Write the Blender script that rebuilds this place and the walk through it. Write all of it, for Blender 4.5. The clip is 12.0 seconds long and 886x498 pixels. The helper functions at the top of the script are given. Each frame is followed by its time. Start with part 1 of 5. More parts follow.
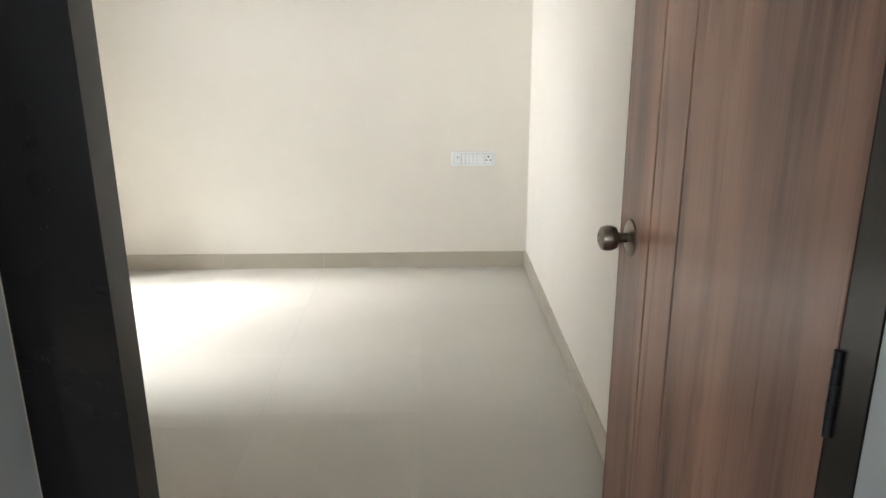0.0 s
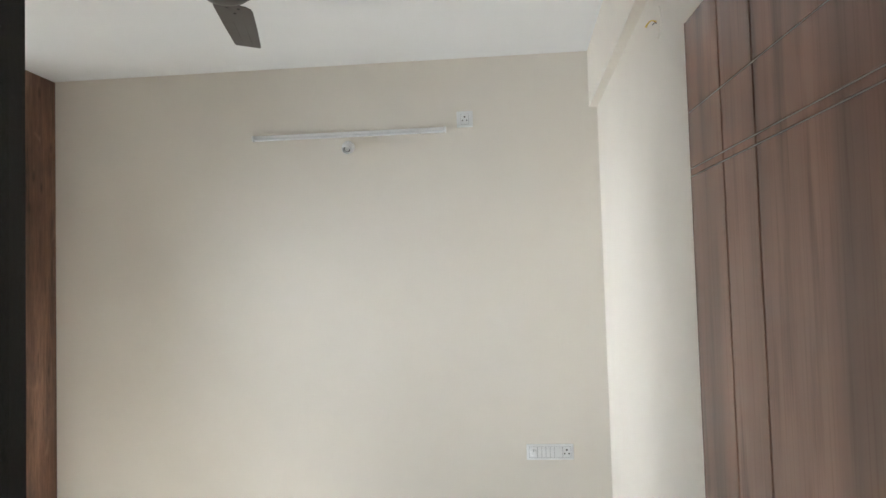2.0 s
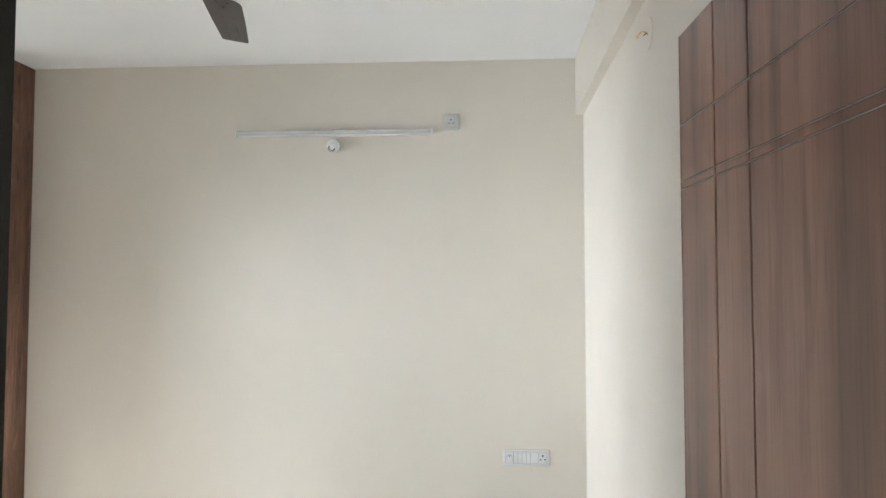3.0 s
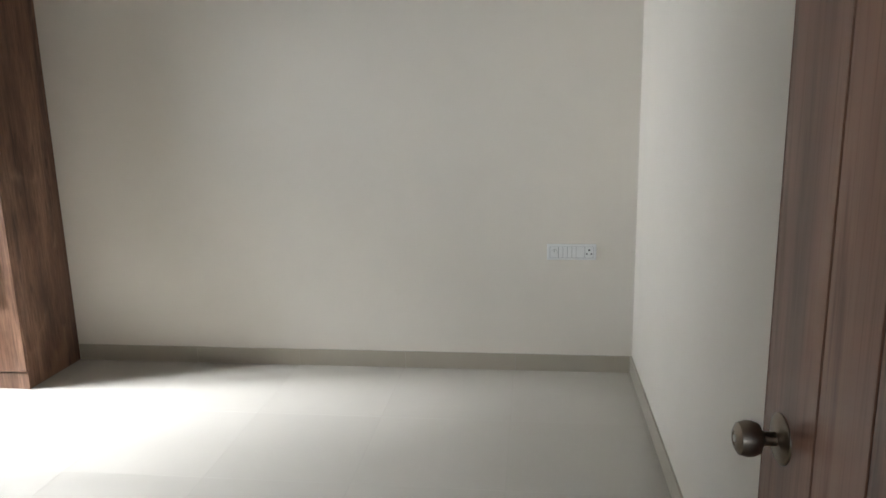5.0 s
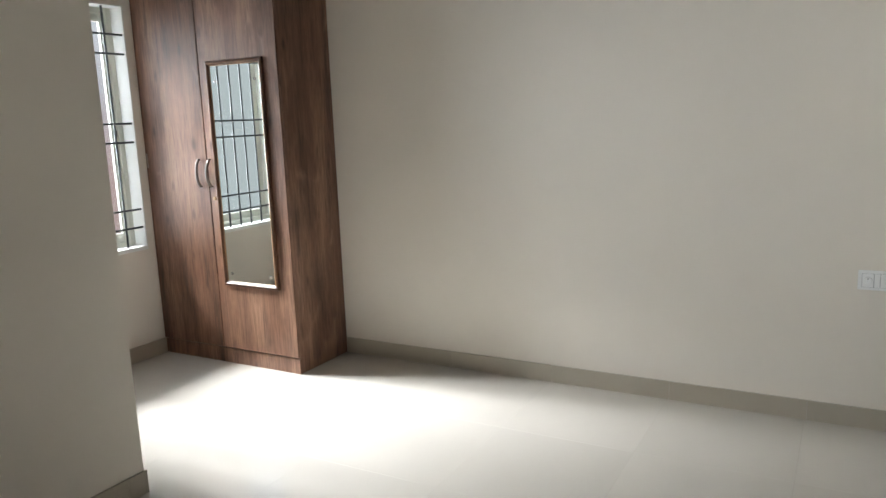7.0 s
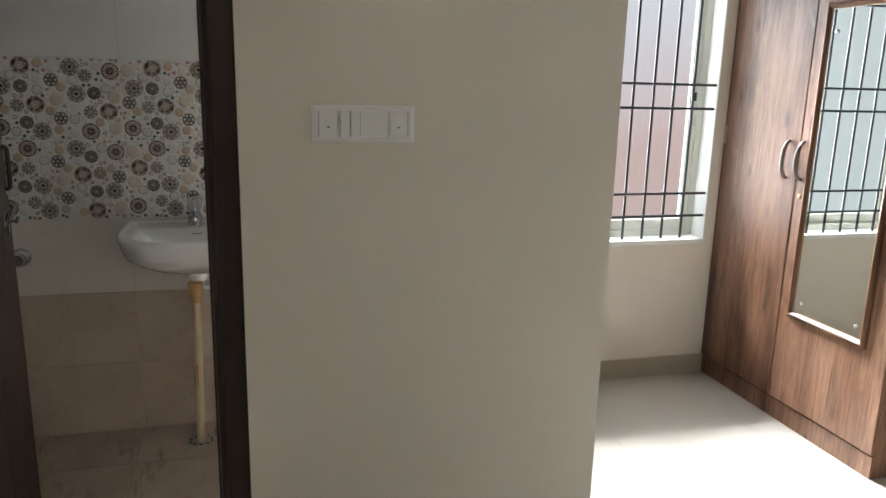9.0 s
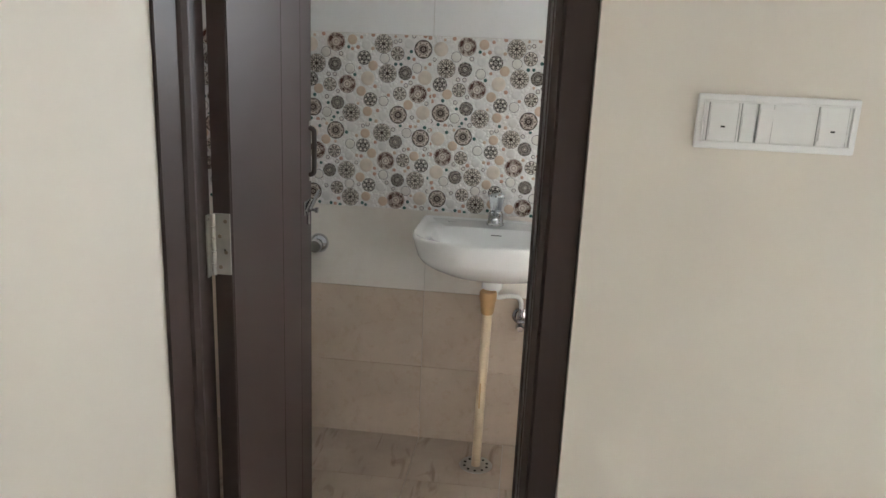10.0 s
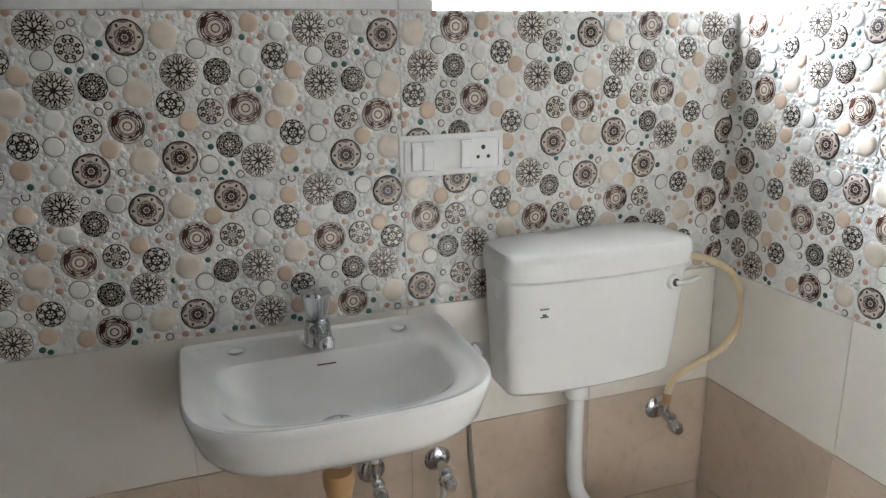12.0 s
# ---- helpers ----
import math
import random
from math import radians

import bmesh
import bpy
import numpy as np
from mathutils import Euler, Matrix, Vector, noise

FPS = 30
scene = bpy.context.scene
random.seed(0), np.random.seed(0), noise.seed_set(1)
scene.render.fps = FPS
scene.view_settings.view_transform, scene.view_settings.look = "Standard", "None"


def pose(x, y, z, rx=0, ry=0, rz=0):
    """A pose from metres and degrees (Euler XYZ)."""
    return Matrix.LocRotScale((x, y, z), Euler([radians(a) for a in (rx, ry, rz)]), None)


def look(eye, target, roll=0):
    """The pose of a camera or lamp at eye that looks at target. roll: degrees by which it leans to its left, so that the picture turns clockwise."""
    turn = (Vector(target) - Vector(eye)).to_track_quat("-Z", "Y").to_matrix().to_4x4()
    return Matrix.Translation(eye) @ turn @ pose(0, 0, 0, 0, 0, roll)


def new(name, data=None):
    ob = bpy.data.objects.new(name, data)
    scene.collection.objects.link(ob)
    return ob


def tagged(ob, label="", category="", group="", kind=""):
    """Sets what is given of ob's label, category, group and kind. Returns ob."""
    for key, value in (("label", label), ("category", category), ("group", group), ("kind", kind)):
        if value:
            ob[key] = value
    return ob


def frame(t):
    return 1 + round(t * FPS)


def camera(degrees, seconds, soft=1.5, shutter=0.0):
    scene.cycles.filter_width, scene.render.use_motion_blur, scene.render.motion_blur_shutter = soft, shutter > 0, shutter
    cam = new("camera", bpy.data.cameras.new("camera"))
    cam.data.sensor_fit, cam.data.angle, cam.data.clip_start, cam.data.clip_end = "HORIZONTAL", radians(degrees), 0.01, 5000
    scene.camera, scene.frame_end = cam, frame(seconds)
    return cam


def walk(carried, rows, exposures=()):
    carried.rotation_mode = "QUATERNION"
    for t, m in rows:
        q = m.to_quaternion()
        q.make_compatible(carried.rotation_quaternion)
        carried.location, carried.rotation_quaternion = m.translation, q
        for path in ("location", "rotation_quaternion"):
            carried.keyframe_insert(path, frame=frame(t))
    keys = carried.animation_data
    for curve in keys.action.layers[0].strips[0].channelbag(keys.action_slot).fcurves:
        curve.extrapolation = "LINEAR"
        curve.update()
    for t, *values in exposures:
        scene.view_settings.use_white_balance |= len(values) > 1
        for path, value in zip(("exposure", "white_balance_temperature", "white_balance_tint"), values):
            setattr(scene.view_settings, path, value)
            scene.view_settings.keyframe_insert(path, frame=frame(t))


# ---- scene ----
cam = camera(62.3, 12.0)
PATH = [
    (0, (0.537, -0.476, 1.383), (0.574, 1.437, 0.802), -0.3),
    (0.5, (0.634, -0.355, 1.412), (0.488, 1.578, 0.92), -0.1),
    (1, (0.638, -0.314, 1.489), (0.417, 1.646, 1.158), -1.8),
    (1.5, (0.63, -0.301, 1.534), (0.409, 1.686, 1.46), -2.0),
    (2, (0.633, -0.302, 1.573), (0.443, 1.686, 1.667), -1.7),
    (2.5, (0.632, -0.297, 1.591), (0.475, 1.689, 1.767), -1.0),
    (3, (0.614, -0.291, 1.583), (0.481, 1.702, 1.679), -0.0),
    (3.5, (0.603, -0.276, 1.524), (0.472, 1.710, 1.326), -1.3),
    (5.5, (0.598, 0.017, 1.481), (0.265, 1.942, 1.055), -1.6),
    (6, (0.622, 0.019, 1.47), (0.15, 1.918, 1.057), -2.5),
    (6.5, (0.659, 0.075, 1.384), (-0.029, 1.913, 0.999), -2.5),
    (8.5, (0.165, 1.015, 1.407), (-1.574, 1.925, 1.023), 0.4),
    (9, (-0.033, 1.097, 1.401), (-1.918, 1.598, 0.956), 1.4),
    (9.5, (-0.253, 1.122, 1.392), (-2.201, 1.104, 0.94), 2.4),
    (10, (-0.526, 0.98, 1.376), (-2.451, 0.766, 0.878), 2.5),
    (10.5, (-0.843, 0.85, 1.388), (-2.751, 0.658, 0.82), 1.4),
    (11, (-1.192, 0.753, 1.368), (-3.086, 0.669, 0.73), 1.05),
    (11.5, (-1.488, 0.637, 1.363), (-3.331, 1.118, 0.753), 2.2),
    (12, (-1.673, 0.669, 1.390), (-3.488, 1.314, 0.852), -0.9),
]
walk(cam, [(t, look(eye, target, roll)) for t, eye, target, roll in PATH],
     [(0, 2.3, 6550, 10), (0.5, 1.85, 6550, 10), (1.0, 1.5, 6450, 10), (1.5, 1.7, 6400, 10), (2.5, 2.15, 6250, 10), (3.5, 2.05, 6250, 10), (5.5, 1.25, 6300, 10), (6.5, 1.3, 6350, 10),
      (8.5, 1.7, 6500, 10), (9.0, 1.75, 6500, 10), (9.5, 2.45, 6350, 10), (10.0, 3.0, 6150, 10), (10.5, 3.5, 5950, 10), (11.0, 3.75, 6050, 10), (11.5, 3.35, 6050, 10), (12.0, 2.75, 6050, 10)])

# ---- light ----
world = bpy.data.worlds.new("sky")
scene.world = world
world.use_nodes = True
wn, wl = world.node_tree.nodes, world.node_tree.links
sky = wn.new("ShaderNodeTexSky")
sky.sky_type, sky.sun_disc = "NISHITA", False
sky.sun_elevation, sky.sun_rotation = radians(52), radians(119)
wn["Background"].inputs[1].default_value = 0.12
wl.new(sky.outputs[0], wn["Background"].inputs[0])
sun = new("sun", bpy.data.lights.new("sun", "SUN"))
sun.data.energy, sun.data.angle, sun.data.color = 2.0, radians(0.5), (1, 0.95, 0.88)
sun.matrix_world = look((9, -5, 13), (0, 0, 0))
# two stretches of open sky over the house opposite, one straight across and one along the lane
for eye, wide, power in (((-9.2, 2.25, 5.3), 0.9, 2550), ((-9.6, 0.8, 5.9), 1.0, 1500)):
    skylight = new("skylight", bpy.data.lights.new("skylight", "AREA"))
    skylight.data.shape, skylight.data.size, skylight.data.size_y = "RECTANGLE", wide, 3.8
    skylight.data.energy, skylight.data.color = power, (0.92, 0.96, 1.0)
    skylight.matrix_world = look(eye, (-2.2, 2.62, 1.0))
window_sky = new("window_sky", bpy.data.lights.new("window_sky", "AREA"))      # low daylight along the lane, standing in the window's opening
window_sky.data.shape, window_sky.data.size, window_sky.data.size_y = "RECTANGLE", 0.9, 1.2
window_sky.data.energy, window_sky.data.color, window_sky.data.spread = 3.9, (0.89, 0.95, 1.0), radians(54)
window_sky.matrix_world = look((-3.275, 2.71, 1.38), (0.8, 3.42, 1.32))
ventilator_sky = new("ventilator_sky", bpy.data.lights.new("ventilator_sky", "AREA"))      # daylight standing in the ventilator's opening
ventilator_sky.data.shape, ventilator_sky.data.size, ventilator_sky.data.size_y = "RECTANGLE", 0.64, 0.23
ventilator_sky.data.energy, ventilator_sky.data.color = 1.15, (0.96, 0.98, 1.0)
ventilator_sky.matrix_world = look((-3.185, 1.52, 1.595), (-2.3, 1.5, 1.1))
passage_fill = new("passage_fill", bpy.data.lights.new("passage_fill", "AREA"))      # fill lamp added in a made-up opening behind the camera
passage_fill.data.shape, passage_fill.data.size, passage_fill.data.size_y = "RECTANGLE", 1.3, 1.2
passage_fill.data.energy, passage_fill.data.color = 3.6, (0.95, 0.97, 1.0)
passage_fill.matrix_world = look((0.0, -2.62, 1.45), (0.3, 1.0, 1.3))
GLOW = 0.31          # emission standing for the daylight on the distance outside the windows

# ---- materials ----


def nodes_of(name):
    m = bpy.data.materials.new(name)
    m.use_nodes = True
    return m, m.node_tree.nodes, m.node_tree.links, m.node_tree.nodes["Principled BSDF"]


def noise_at(n, l, scale, detail=3.0, stretch=(1, 1, 1), coords="Object", rough=0.55):
    tc = n.new("ShaderNodeTexCoord")
    mp = n.new("ShaderNodeMapping")
    mp.inputs["Scale"].default_value = stretch
    l.new(tc.outputs[coords], mp.inputs[0])
    t = n.new("ShaderNodeTexNoise")
    t.inputs["Scale"].default_value, t.inputs["Detail"].default_value = scale, detail
    t.inputs["Roughness"].default_value = rough
    l.new(mp.outputs[0], t.inputs["Vector"])
    return t


def ramp(n, l, source, stops):
    r = n.new("ShaderNodeValToRGB")
    while len(r.color_ramp.elements) < len(stops):
        r.color_ramp.elements.new(0.5)
    for e, (p, c) in zip(r.color_ramp.elements, stops):
        e.position, e.color = p, (*c, 1)
    l.new(source, r.inputs[0])
    return r


def mixed(n, l, a, b, fac, mode="MIX"):
    x = n.new("ShaderNodeMix")
    x.data_type, x.blend_type = "RGBA", mode
    if isinstance(fac, float):
        x.inputs[0].default_value = fac
    else:
        l.new(fac, x.inputs[0])
    for i, v in ((6, a), (7, b)):
        if isinstance(v, tuple):
            x.inputs[i].default_value = (*v, 1)
        else:
            l.new(v, x.inputs[i])
    return x.outputs[2]


def bumped(n, l, p, height, strength, distance=0.002):
    b = n.new("ShaderNodeBump")
    b.inputs["Strength"].default_value, b.inputs["Distance"].default_value = strength, distance
    l.new(height, b.inputs["Height"])
    l.new(b.outputs[0], p.inputs["Normal"])
    return b


def surface(name, colour, rough=0.5, metal=0.0, vary=0.08, scale=6.0, grain=120.0, bump=0.15, per_piece=0.0, coat=0.0, rough_vary=0.06):
    """Plain paint, plastic, ceramic or metal: a base colour with large and fine variation."""
    m, n, l, p = nodes_of(name)
    big = noise_at(n, l, scale, 4)
    fine = noise_at(n, l, grain, 3)
    dark = tuple(c * (1 - vary) for c in colour)
    light = tuple(min(1, c * (1 + vary * 0.6)) for c in colour)
    c = ramp(n, l, big.outputs[0], [(0.3, dark), (0.7, light)]).outputs[0]
    if per_piece:
        info = n.new("ShaderNodeObjectInfo")
        c = mixed(n, l, c, tuple(v * (1 - per_piece) for v in colour), info.outputs["Random"])
    l.new(c, p.inputs["Base Color"])
    mr = n.new("ShaderNodeMapRange")
    mr.inputs[3].default_value, mr.inputs[4].default_value = max(0.02, rough - rough_vary), rough + rough_vary
    l.new(big.outputs[0], mr.inputs[0])
    l.new(mr.outputs[0], p.inputs["Roughness"])
    p.inputs["Metallic"].default_value = metal
    p.inputs["Coat Weight"].default_value = coat
    if bump:
        bumped(n, l, p, fine.outputs[0], bump, 0.001)
    return m


def wood(name, stops, rough, stretch, scale=7.0, knots=True, gloss=0.0, fibres=0.7):
    """Printed wood laminate, its grain along the direction that stretch presses together."""
    m, n, l, p = nodes_of(name)
    along = tuple(v < 0.5 for v in stretch)
    broad = noise_at(n, l, scale * 0.55, 6, tuple(0.13 if a else 1 for a in along), rough=0.66)
    fibre = noise_at(n, l, scale * 9, 4, tuple(0.03 if a else 1 for a in along))
    streak = noise_at(n, l, scale * 1.5, 4, tuple(0.1 if a else 1 for a in along), rough=0.72)
    base = ramp(n, l, broad.outputs[0], stops).outputs[0]
    thin = ramp(n, l, fibre.outputs[0], [(0.3, (0.6, 0.56, 0.54)), (0.6, (1, 1, 1))]).outputs[0]
    c = mixed(n, l, base, thin, fibres, "MULTIPLY")
    dark = ramp(n, l, streak.outputs[0], [(0.33, (0.3, 0.29, 0.31)), (0.47, (1, 1, 1))]).outputs[0]
    c = mixed(n, l, c, dark, 0.85, "MULTIPLY")
    pore = noise_at(n, l, 190.0, 4, tuple(0.05 if a else 1 for a in along))
    fine = ramp(n, l, pore.outputs[0], [(0.36, (0.55, 0.52, 0.5)), (0.5, (1, 1, 1)), (0.66, (1.15, 1.14, 1.12))]).outputs[0]
    c = mixed(n, l, c, fine, 0.7, "MULTIPLY")
    if knots:
        cloud = noise_at(n, l, 8.0, 7, tuple(0.4 if a else 1 for a in along), rough=0.7)
        tone = ramp(n, l, cloud.outputs[0], [(0.34, (0.62, 0.6, 0.6)), (0.52, (0.95, 0.95, 0.95)), (0.68, (1.25, 1.22, 1.2))]).outputs[0]
        c = mixed(n, l, c, tone, 0.55, "MULTIPLY")
        tc = n.new("ShaderNodeTexCoord")
        mp = n.new("ShaderNodeMapping")
        mp.inputs["Scale"].default_value = tuple(3.6 if a else 9.0 for a in along)
        l.new(tc.outputs["Object"], mp.inputs[0])
        v = n.new("ShaderNodeTexVoronoi")
        v.inputs["Scale"].default_value = 1.0
        l.new(mp.outputs[0], v.inputs["Vector"])
        k = ramp(n, l, v.outputs["Distance"], [(0.06, (0.25, 0.21, 0.2)), (0.17, (1, 1, 1))]).outputs[0]
        c = mixed(n, l, c, k, 0.8, "MULTIPLY")
        pale = ramp(n, l, v.outputs["Distance"], [(0.84, (0, 0, 0)), (0.95, (1, 1, 1))]).outputs[0]
        faint = n.new("ShaderNodeMath")
        faint.operation = "MULTIPLY"
        faint.inputs[1].default_value = 0.45
        l.new(pale, faint.inputs[0])
        c = mixed(n, l, c, stops[-1][1], faint.outputs[0])
    l.new(c, p.inputs["Base Color"])
    mr = n.new("ShaderNodeMapRange")
    mr.inputs[3].default_value, mr.inputs[4].default_value = rough - 0.05, rough + 0.08
    l.new(fibre.outputs[0], mr.inputs[0])
    l.new(mr.outputs[0], p.inputs["Roughness"])
    p.inputs["Coat Weight"].default_value = gloss
    p.inputs["Coat Roughness"].default_value = 0.25
    bumped(n, l, p, fibre.outputs[0], 0.1, 0.001)
    return m


def door_wood(name):
    """Walnut-print laminate: broad soft tones, dark streaks a finger wide and fine pores, all upright."""
    m, n, l, p = nodes_of(name)
    broad = noise_at(n, l, 5.0, 4, (1, 1, 0.1), rough=0.55)
    plank = noise_at(n, l, 2.6, 2, (1, 1, 0.05))
    streak = noise_at(n, l, 15.0, 5, (1, 1, 0.075), rough=0.6)
    pore = noise_at(n, l, 150.0, 3, (1, 1, 0.02))
    c = ramp(n, l, broad.outputs[0], [(0.34, (0.19, 0.106, 0.08)), (0.5, (0.285, 0.148, 0.104)), (0.66, (0.36, 0.185, 0.126))]).outputs[0]
    tone = ramp(n, l, plank.outputs[0], [(0.38, (0.8, 0.8, 0.82)), (0.6, (1.08, 1.05, 1.02))]).outputs[0]
    c = mixed(n, l, c, tone, 0.9, "MULTIPLY")
    dark = ramp(n, l, streak.outputs[0], [(0.3, (0.42, 0.43, 0.47)), (0.47, (1, 1, 1))]).outputs[0]
    c = mixed(n, l, c, dark, 0.9, "MULTIPLY")
    thin = ramp(n, l, pore.outputs[0], [(0.3, (0.7, 0.68, 0.66)), (0.5, (1, 1, 1))]).outputs[0]
    c = mixed(n, l, c, thin, 0.55, "MULTIPLY")
    l.new(c, p.inputs["Base Color"])
    p.inputs["Roughness"].default_value = 0.27
    bumped(n, l, p, pore.outputs[0], 0.03, 0.0005)
    return m


def stone(name, light, dark, vein, rough, scale=3.0, per_piece=0.05, bump=0.0):
    m, n, l, p = nodes_of(name)
    big = noise_at(n, l, scale, 8, rough=0.65)
    fine = noise_at(n, l, scale * 7, 6, rough=0.7)
    c = ramp(n, l, big.outputs[0], [(0.3, dark), (0.65, light)]).outputs[0]
    v = ramp(n, l, fine.outputs[0], [(0.36, vein), (0.46, (1, 1, 1))]).outputs[0]
    c = mixed(n, l, c, v, 0.5, "MULTIPLY")
    info = n.new("ShaderNodeObjectInfo")
    c = mixed(n, l, c, tuple(x * (1 - per_piece) for x in dark), info.outputs["Random"]) if per_piece > 0.5 else c
    l.new(c, p.inputs["Base Color"])
    p.inputs["Roughness"].default_value = rough
    if bump:
        bumped(n, l, p, fine.outputs[0], bump, 0.002)
    return m


CREAM = surface("cream_wall_paint", (0.785, 0.731, 0.652), 0.75, vary=0.03, scale=1.6, grain=260, bump=0.12)
WHITE = surface("white_ceiling_paint", (0.86, 0.86, 0.855), 0.8, vary=0.02, scale=1.5, grain=240, bump=0.1)
REVEAL = surface("white_window_paint", (0.82, 0.83, 0.8), 0.55, vary=0.03, scale=3, grain=200, bump=0.1)
CORRIDOR = surface("grey_corridor_paint", (0.5, 0.53, 0.54), 0.75, vary=0.03, scale=2, grain=240, bump=0.1)
FLOOR = surface("cream_vitrified_tile", (0.49, 0.46, 0.405), 0.065, vary=0.04, scale=2.2, grain=500, bump=0.015, per_piece=0.04, rough_vary=0.02)
GROUT = surface("grey_grout", (0.47, 0.455, 0.42), 0.85, vary=0.1, scale=12)
PALE_GROUT = surface("pale_tile_grout", (0.66, 0.61, 0.55), 0.8, vary=0.08, scale=12)
SKIRT = surface("beige_skirting_tile", (0.46, 0.41, 0.33), 0.3, vary=0.06, scale=4, grain=400, bump=0.03, per_piece=0.06)
DOORWOOD = door_wood("walnut_laminate")
GROOVE = surface("dark_door_groove", (0.07, 0.025, 0.015), 0.6)
GROOVE_HIGHLIGHT = surface("painted_groove_highlight", (0.38, 0.3, 0.26), 0.5)
HINGE = surface("blackened_hinge_steel", (0.03, 0.03, 0.032), 0.35, 0.6, vary=0.2, scale=30)
TEAK = wood("teak_laminate", [(0.3, (0.085, 0.04, 0.025)), (0.45, (0.185, 0.09, 0.054)), (0.57, (0.27, 0.148, 0.095)), (0.7, (0.37, 0.22, 0.15))], 0.38, (1, 1, 0.1), 9.0)
MOULD = wood("mirror_frame_wood", [(0.3, (0.075, 0.03, 0.015)), (0.7, (0.17, 0.075, 0.035))], 0.34, (1, 1, 0.2), 9.0, knots=False)
GILT = surface("pale_gold_bead", (0.34, 0.2, 0.09), 0.35, vary=0.1)
DARK = surface("dark_brown_polish", (0.043, 0.0265, 0.0235), 0.46, vary=0.1, scale=2.5, grain=90, bump=0.04)
EBONY = surface("black_brown_polish", (0.008, 0.0075, 0.008), 0.22, vary=0.15, scale=8)
EBONY.node_tree.nodes["Principled BSDF"].inputs["Specular IOR Level"].default_value = 0.25
CHROME = surface("chrome", (0.6, 0.61, 0.63), 0.09, 1.0, vary=0.05, bump=0.0, rough_vary=0.03)
STEEL = surface("brushed_steel", (0.5, 0.49, 0.46), 0.3, 1.0, vary=0.12, scale=30, bump=0.05)
GUNMETAL = surface("dark_nickel", (0.22, 0.2, 0.19), 0.3, 1.0, vary=0.12, scale=30, bump=0.05)
BRASS = surface("antique_brass", (0.3, 0.25, 0.2), 0.34, 1.0, vary=0.2, scale=30, bump=0.05)
PLASTIC = surface("white_switch_plastic", (0.88, 0.88, 0.87), 0.3, vary=0.02, bump=0.0)
HOLE = surface("black_slot", (0.015, 0.015, 0.016), 0.6, bump=0.0)
GAP_SHADE = surface("painted_gap_shade", (0.3, 0.3, 0.3), 0.5, bump=0.0)
CERAMIC = surface("white_ceramic", (0.83, 0.83, 0.82), 0.09, vary=0.015, scale=4, bump=0.0, coat=0.3, rough_vary=0.03)
CISTERN = surface("white_cistern_plastic", (0.8, 0.8, 0.79), 0.22, vary=0.02, scale=4, bump=0.02)
PVC = surface("ivory_pvc_pipe", (0.72, 0.58, 0.4), 0.45, vary=0.12, scale=9)
OCHRE = surface("ochre_coupling", (0.52, 0.31, 0.14), 0.5, vary=0.15, scale=12)
HOSE = surface("yellowed_hose", (0.72, 0.6, 0.38), 0.4, vary=0.1, scale=10)
PRINT = surface("dark_print", (0.06, 0.05, 0.05), 0.6, bump=0.0)
BLACKBAR = surface("black_grille_paint", (0.018, 0.022, 0.025), 0.4, vary=0.15, scale=25)
ALU = surface("ivory_window_frame", (0.66, 0.66, 0.58), 0.4, vary=0.04, scale=5)
FAN = surface("dark_bronze_fan_paint", (0.036, 0.026, 0.022), 0.36, vary=0.12, scale=8, coat=0.15)
COPPER = surface("wire_insulation_red", (0.5, 0.22, 0.05), 0.5)
YELLOW = surface("wire_insulation_yellow", (0.75, 0.55, 0.08), 0.5)
TILE_WHITE = stone("ivory_wall_tile", (0.80, 0.76, 0.70), (0.74, 0.70, 0.63), (0.95, 0.93, 0.9), 0.18, 2.0)
TILE_TOP = stone("white_wall_tile", (0.80, 0.80, 0.79), (0.77, 0.77, 0.76), (0.97, 0.97, 0.96), 0.2, 2.0)
TILE_BEIGE = stone("beige_marble_tile", (0.62, 0.51, 0.41), (0.50, 0.40, 0.31), (0.86, 0.8, 0.74), 0.22, 3.0)


def bath_floor_material():
    m, n, l, p = nodes_of("brown_swirl_floor_tile")
    tc = n.new("ShaderNodeTexCoord")
    info = n.new("ShaderNodeObjectInfo")
    turn = n.new("ShaderNodeMapping")
    turn.inputs["Rotation"].default_value = (0, 0, radians(38))
    turn.inputs["Scale"].default_value = (3.2, 14.0, 1.0)
    shift = n.new("ShaderNodeVectorMath")
    l.new(tc.outputs["Object"], shift.inputs[0])
    l.new(info.outputs["Random"], shift.inputs[1])
    l.new(shift.outputs[0], turn.inputs[0])
    a = n.new("ShaderNodeTexNoise")
    a.inputs["Scale"].default_value, a.inputs["Detail"].default_value, a.inputs["Distortion"].default_value = 1.0, 6.0, 1.4
    l.new(turn.outputs[0], a.inputs["Vector"])
    b = noise_at(n, l, 3.0, 6, rough=0.65)
    c1 = ramp(n, l, b.outputs[0], [(0.3, (0.36, 0.28, 0.22)), (0.7, (0.50, 0.41, 0.33))]).outputs[0]
    c2 = ramp(n, l, a.outputs[0], [(0.33, (0.62, 0.55, 0.5)), (0.44, (1, 1, 1)), (0.62, (1, 1, 1)), (0.75, (0.8, 0.76, 0.72))]).outputs[0]
    l.new(mixed(n, l, c1, c2, 0.9, "MULTIPLY"), p.inputs["Base Color"])
    p.inputs["Roughness"].default_value = 0.4
    bumped(n, l, p, a.outputs[0], 0.15, 0.003)
    return m


BATH_FLOOR = bath_floor_material()


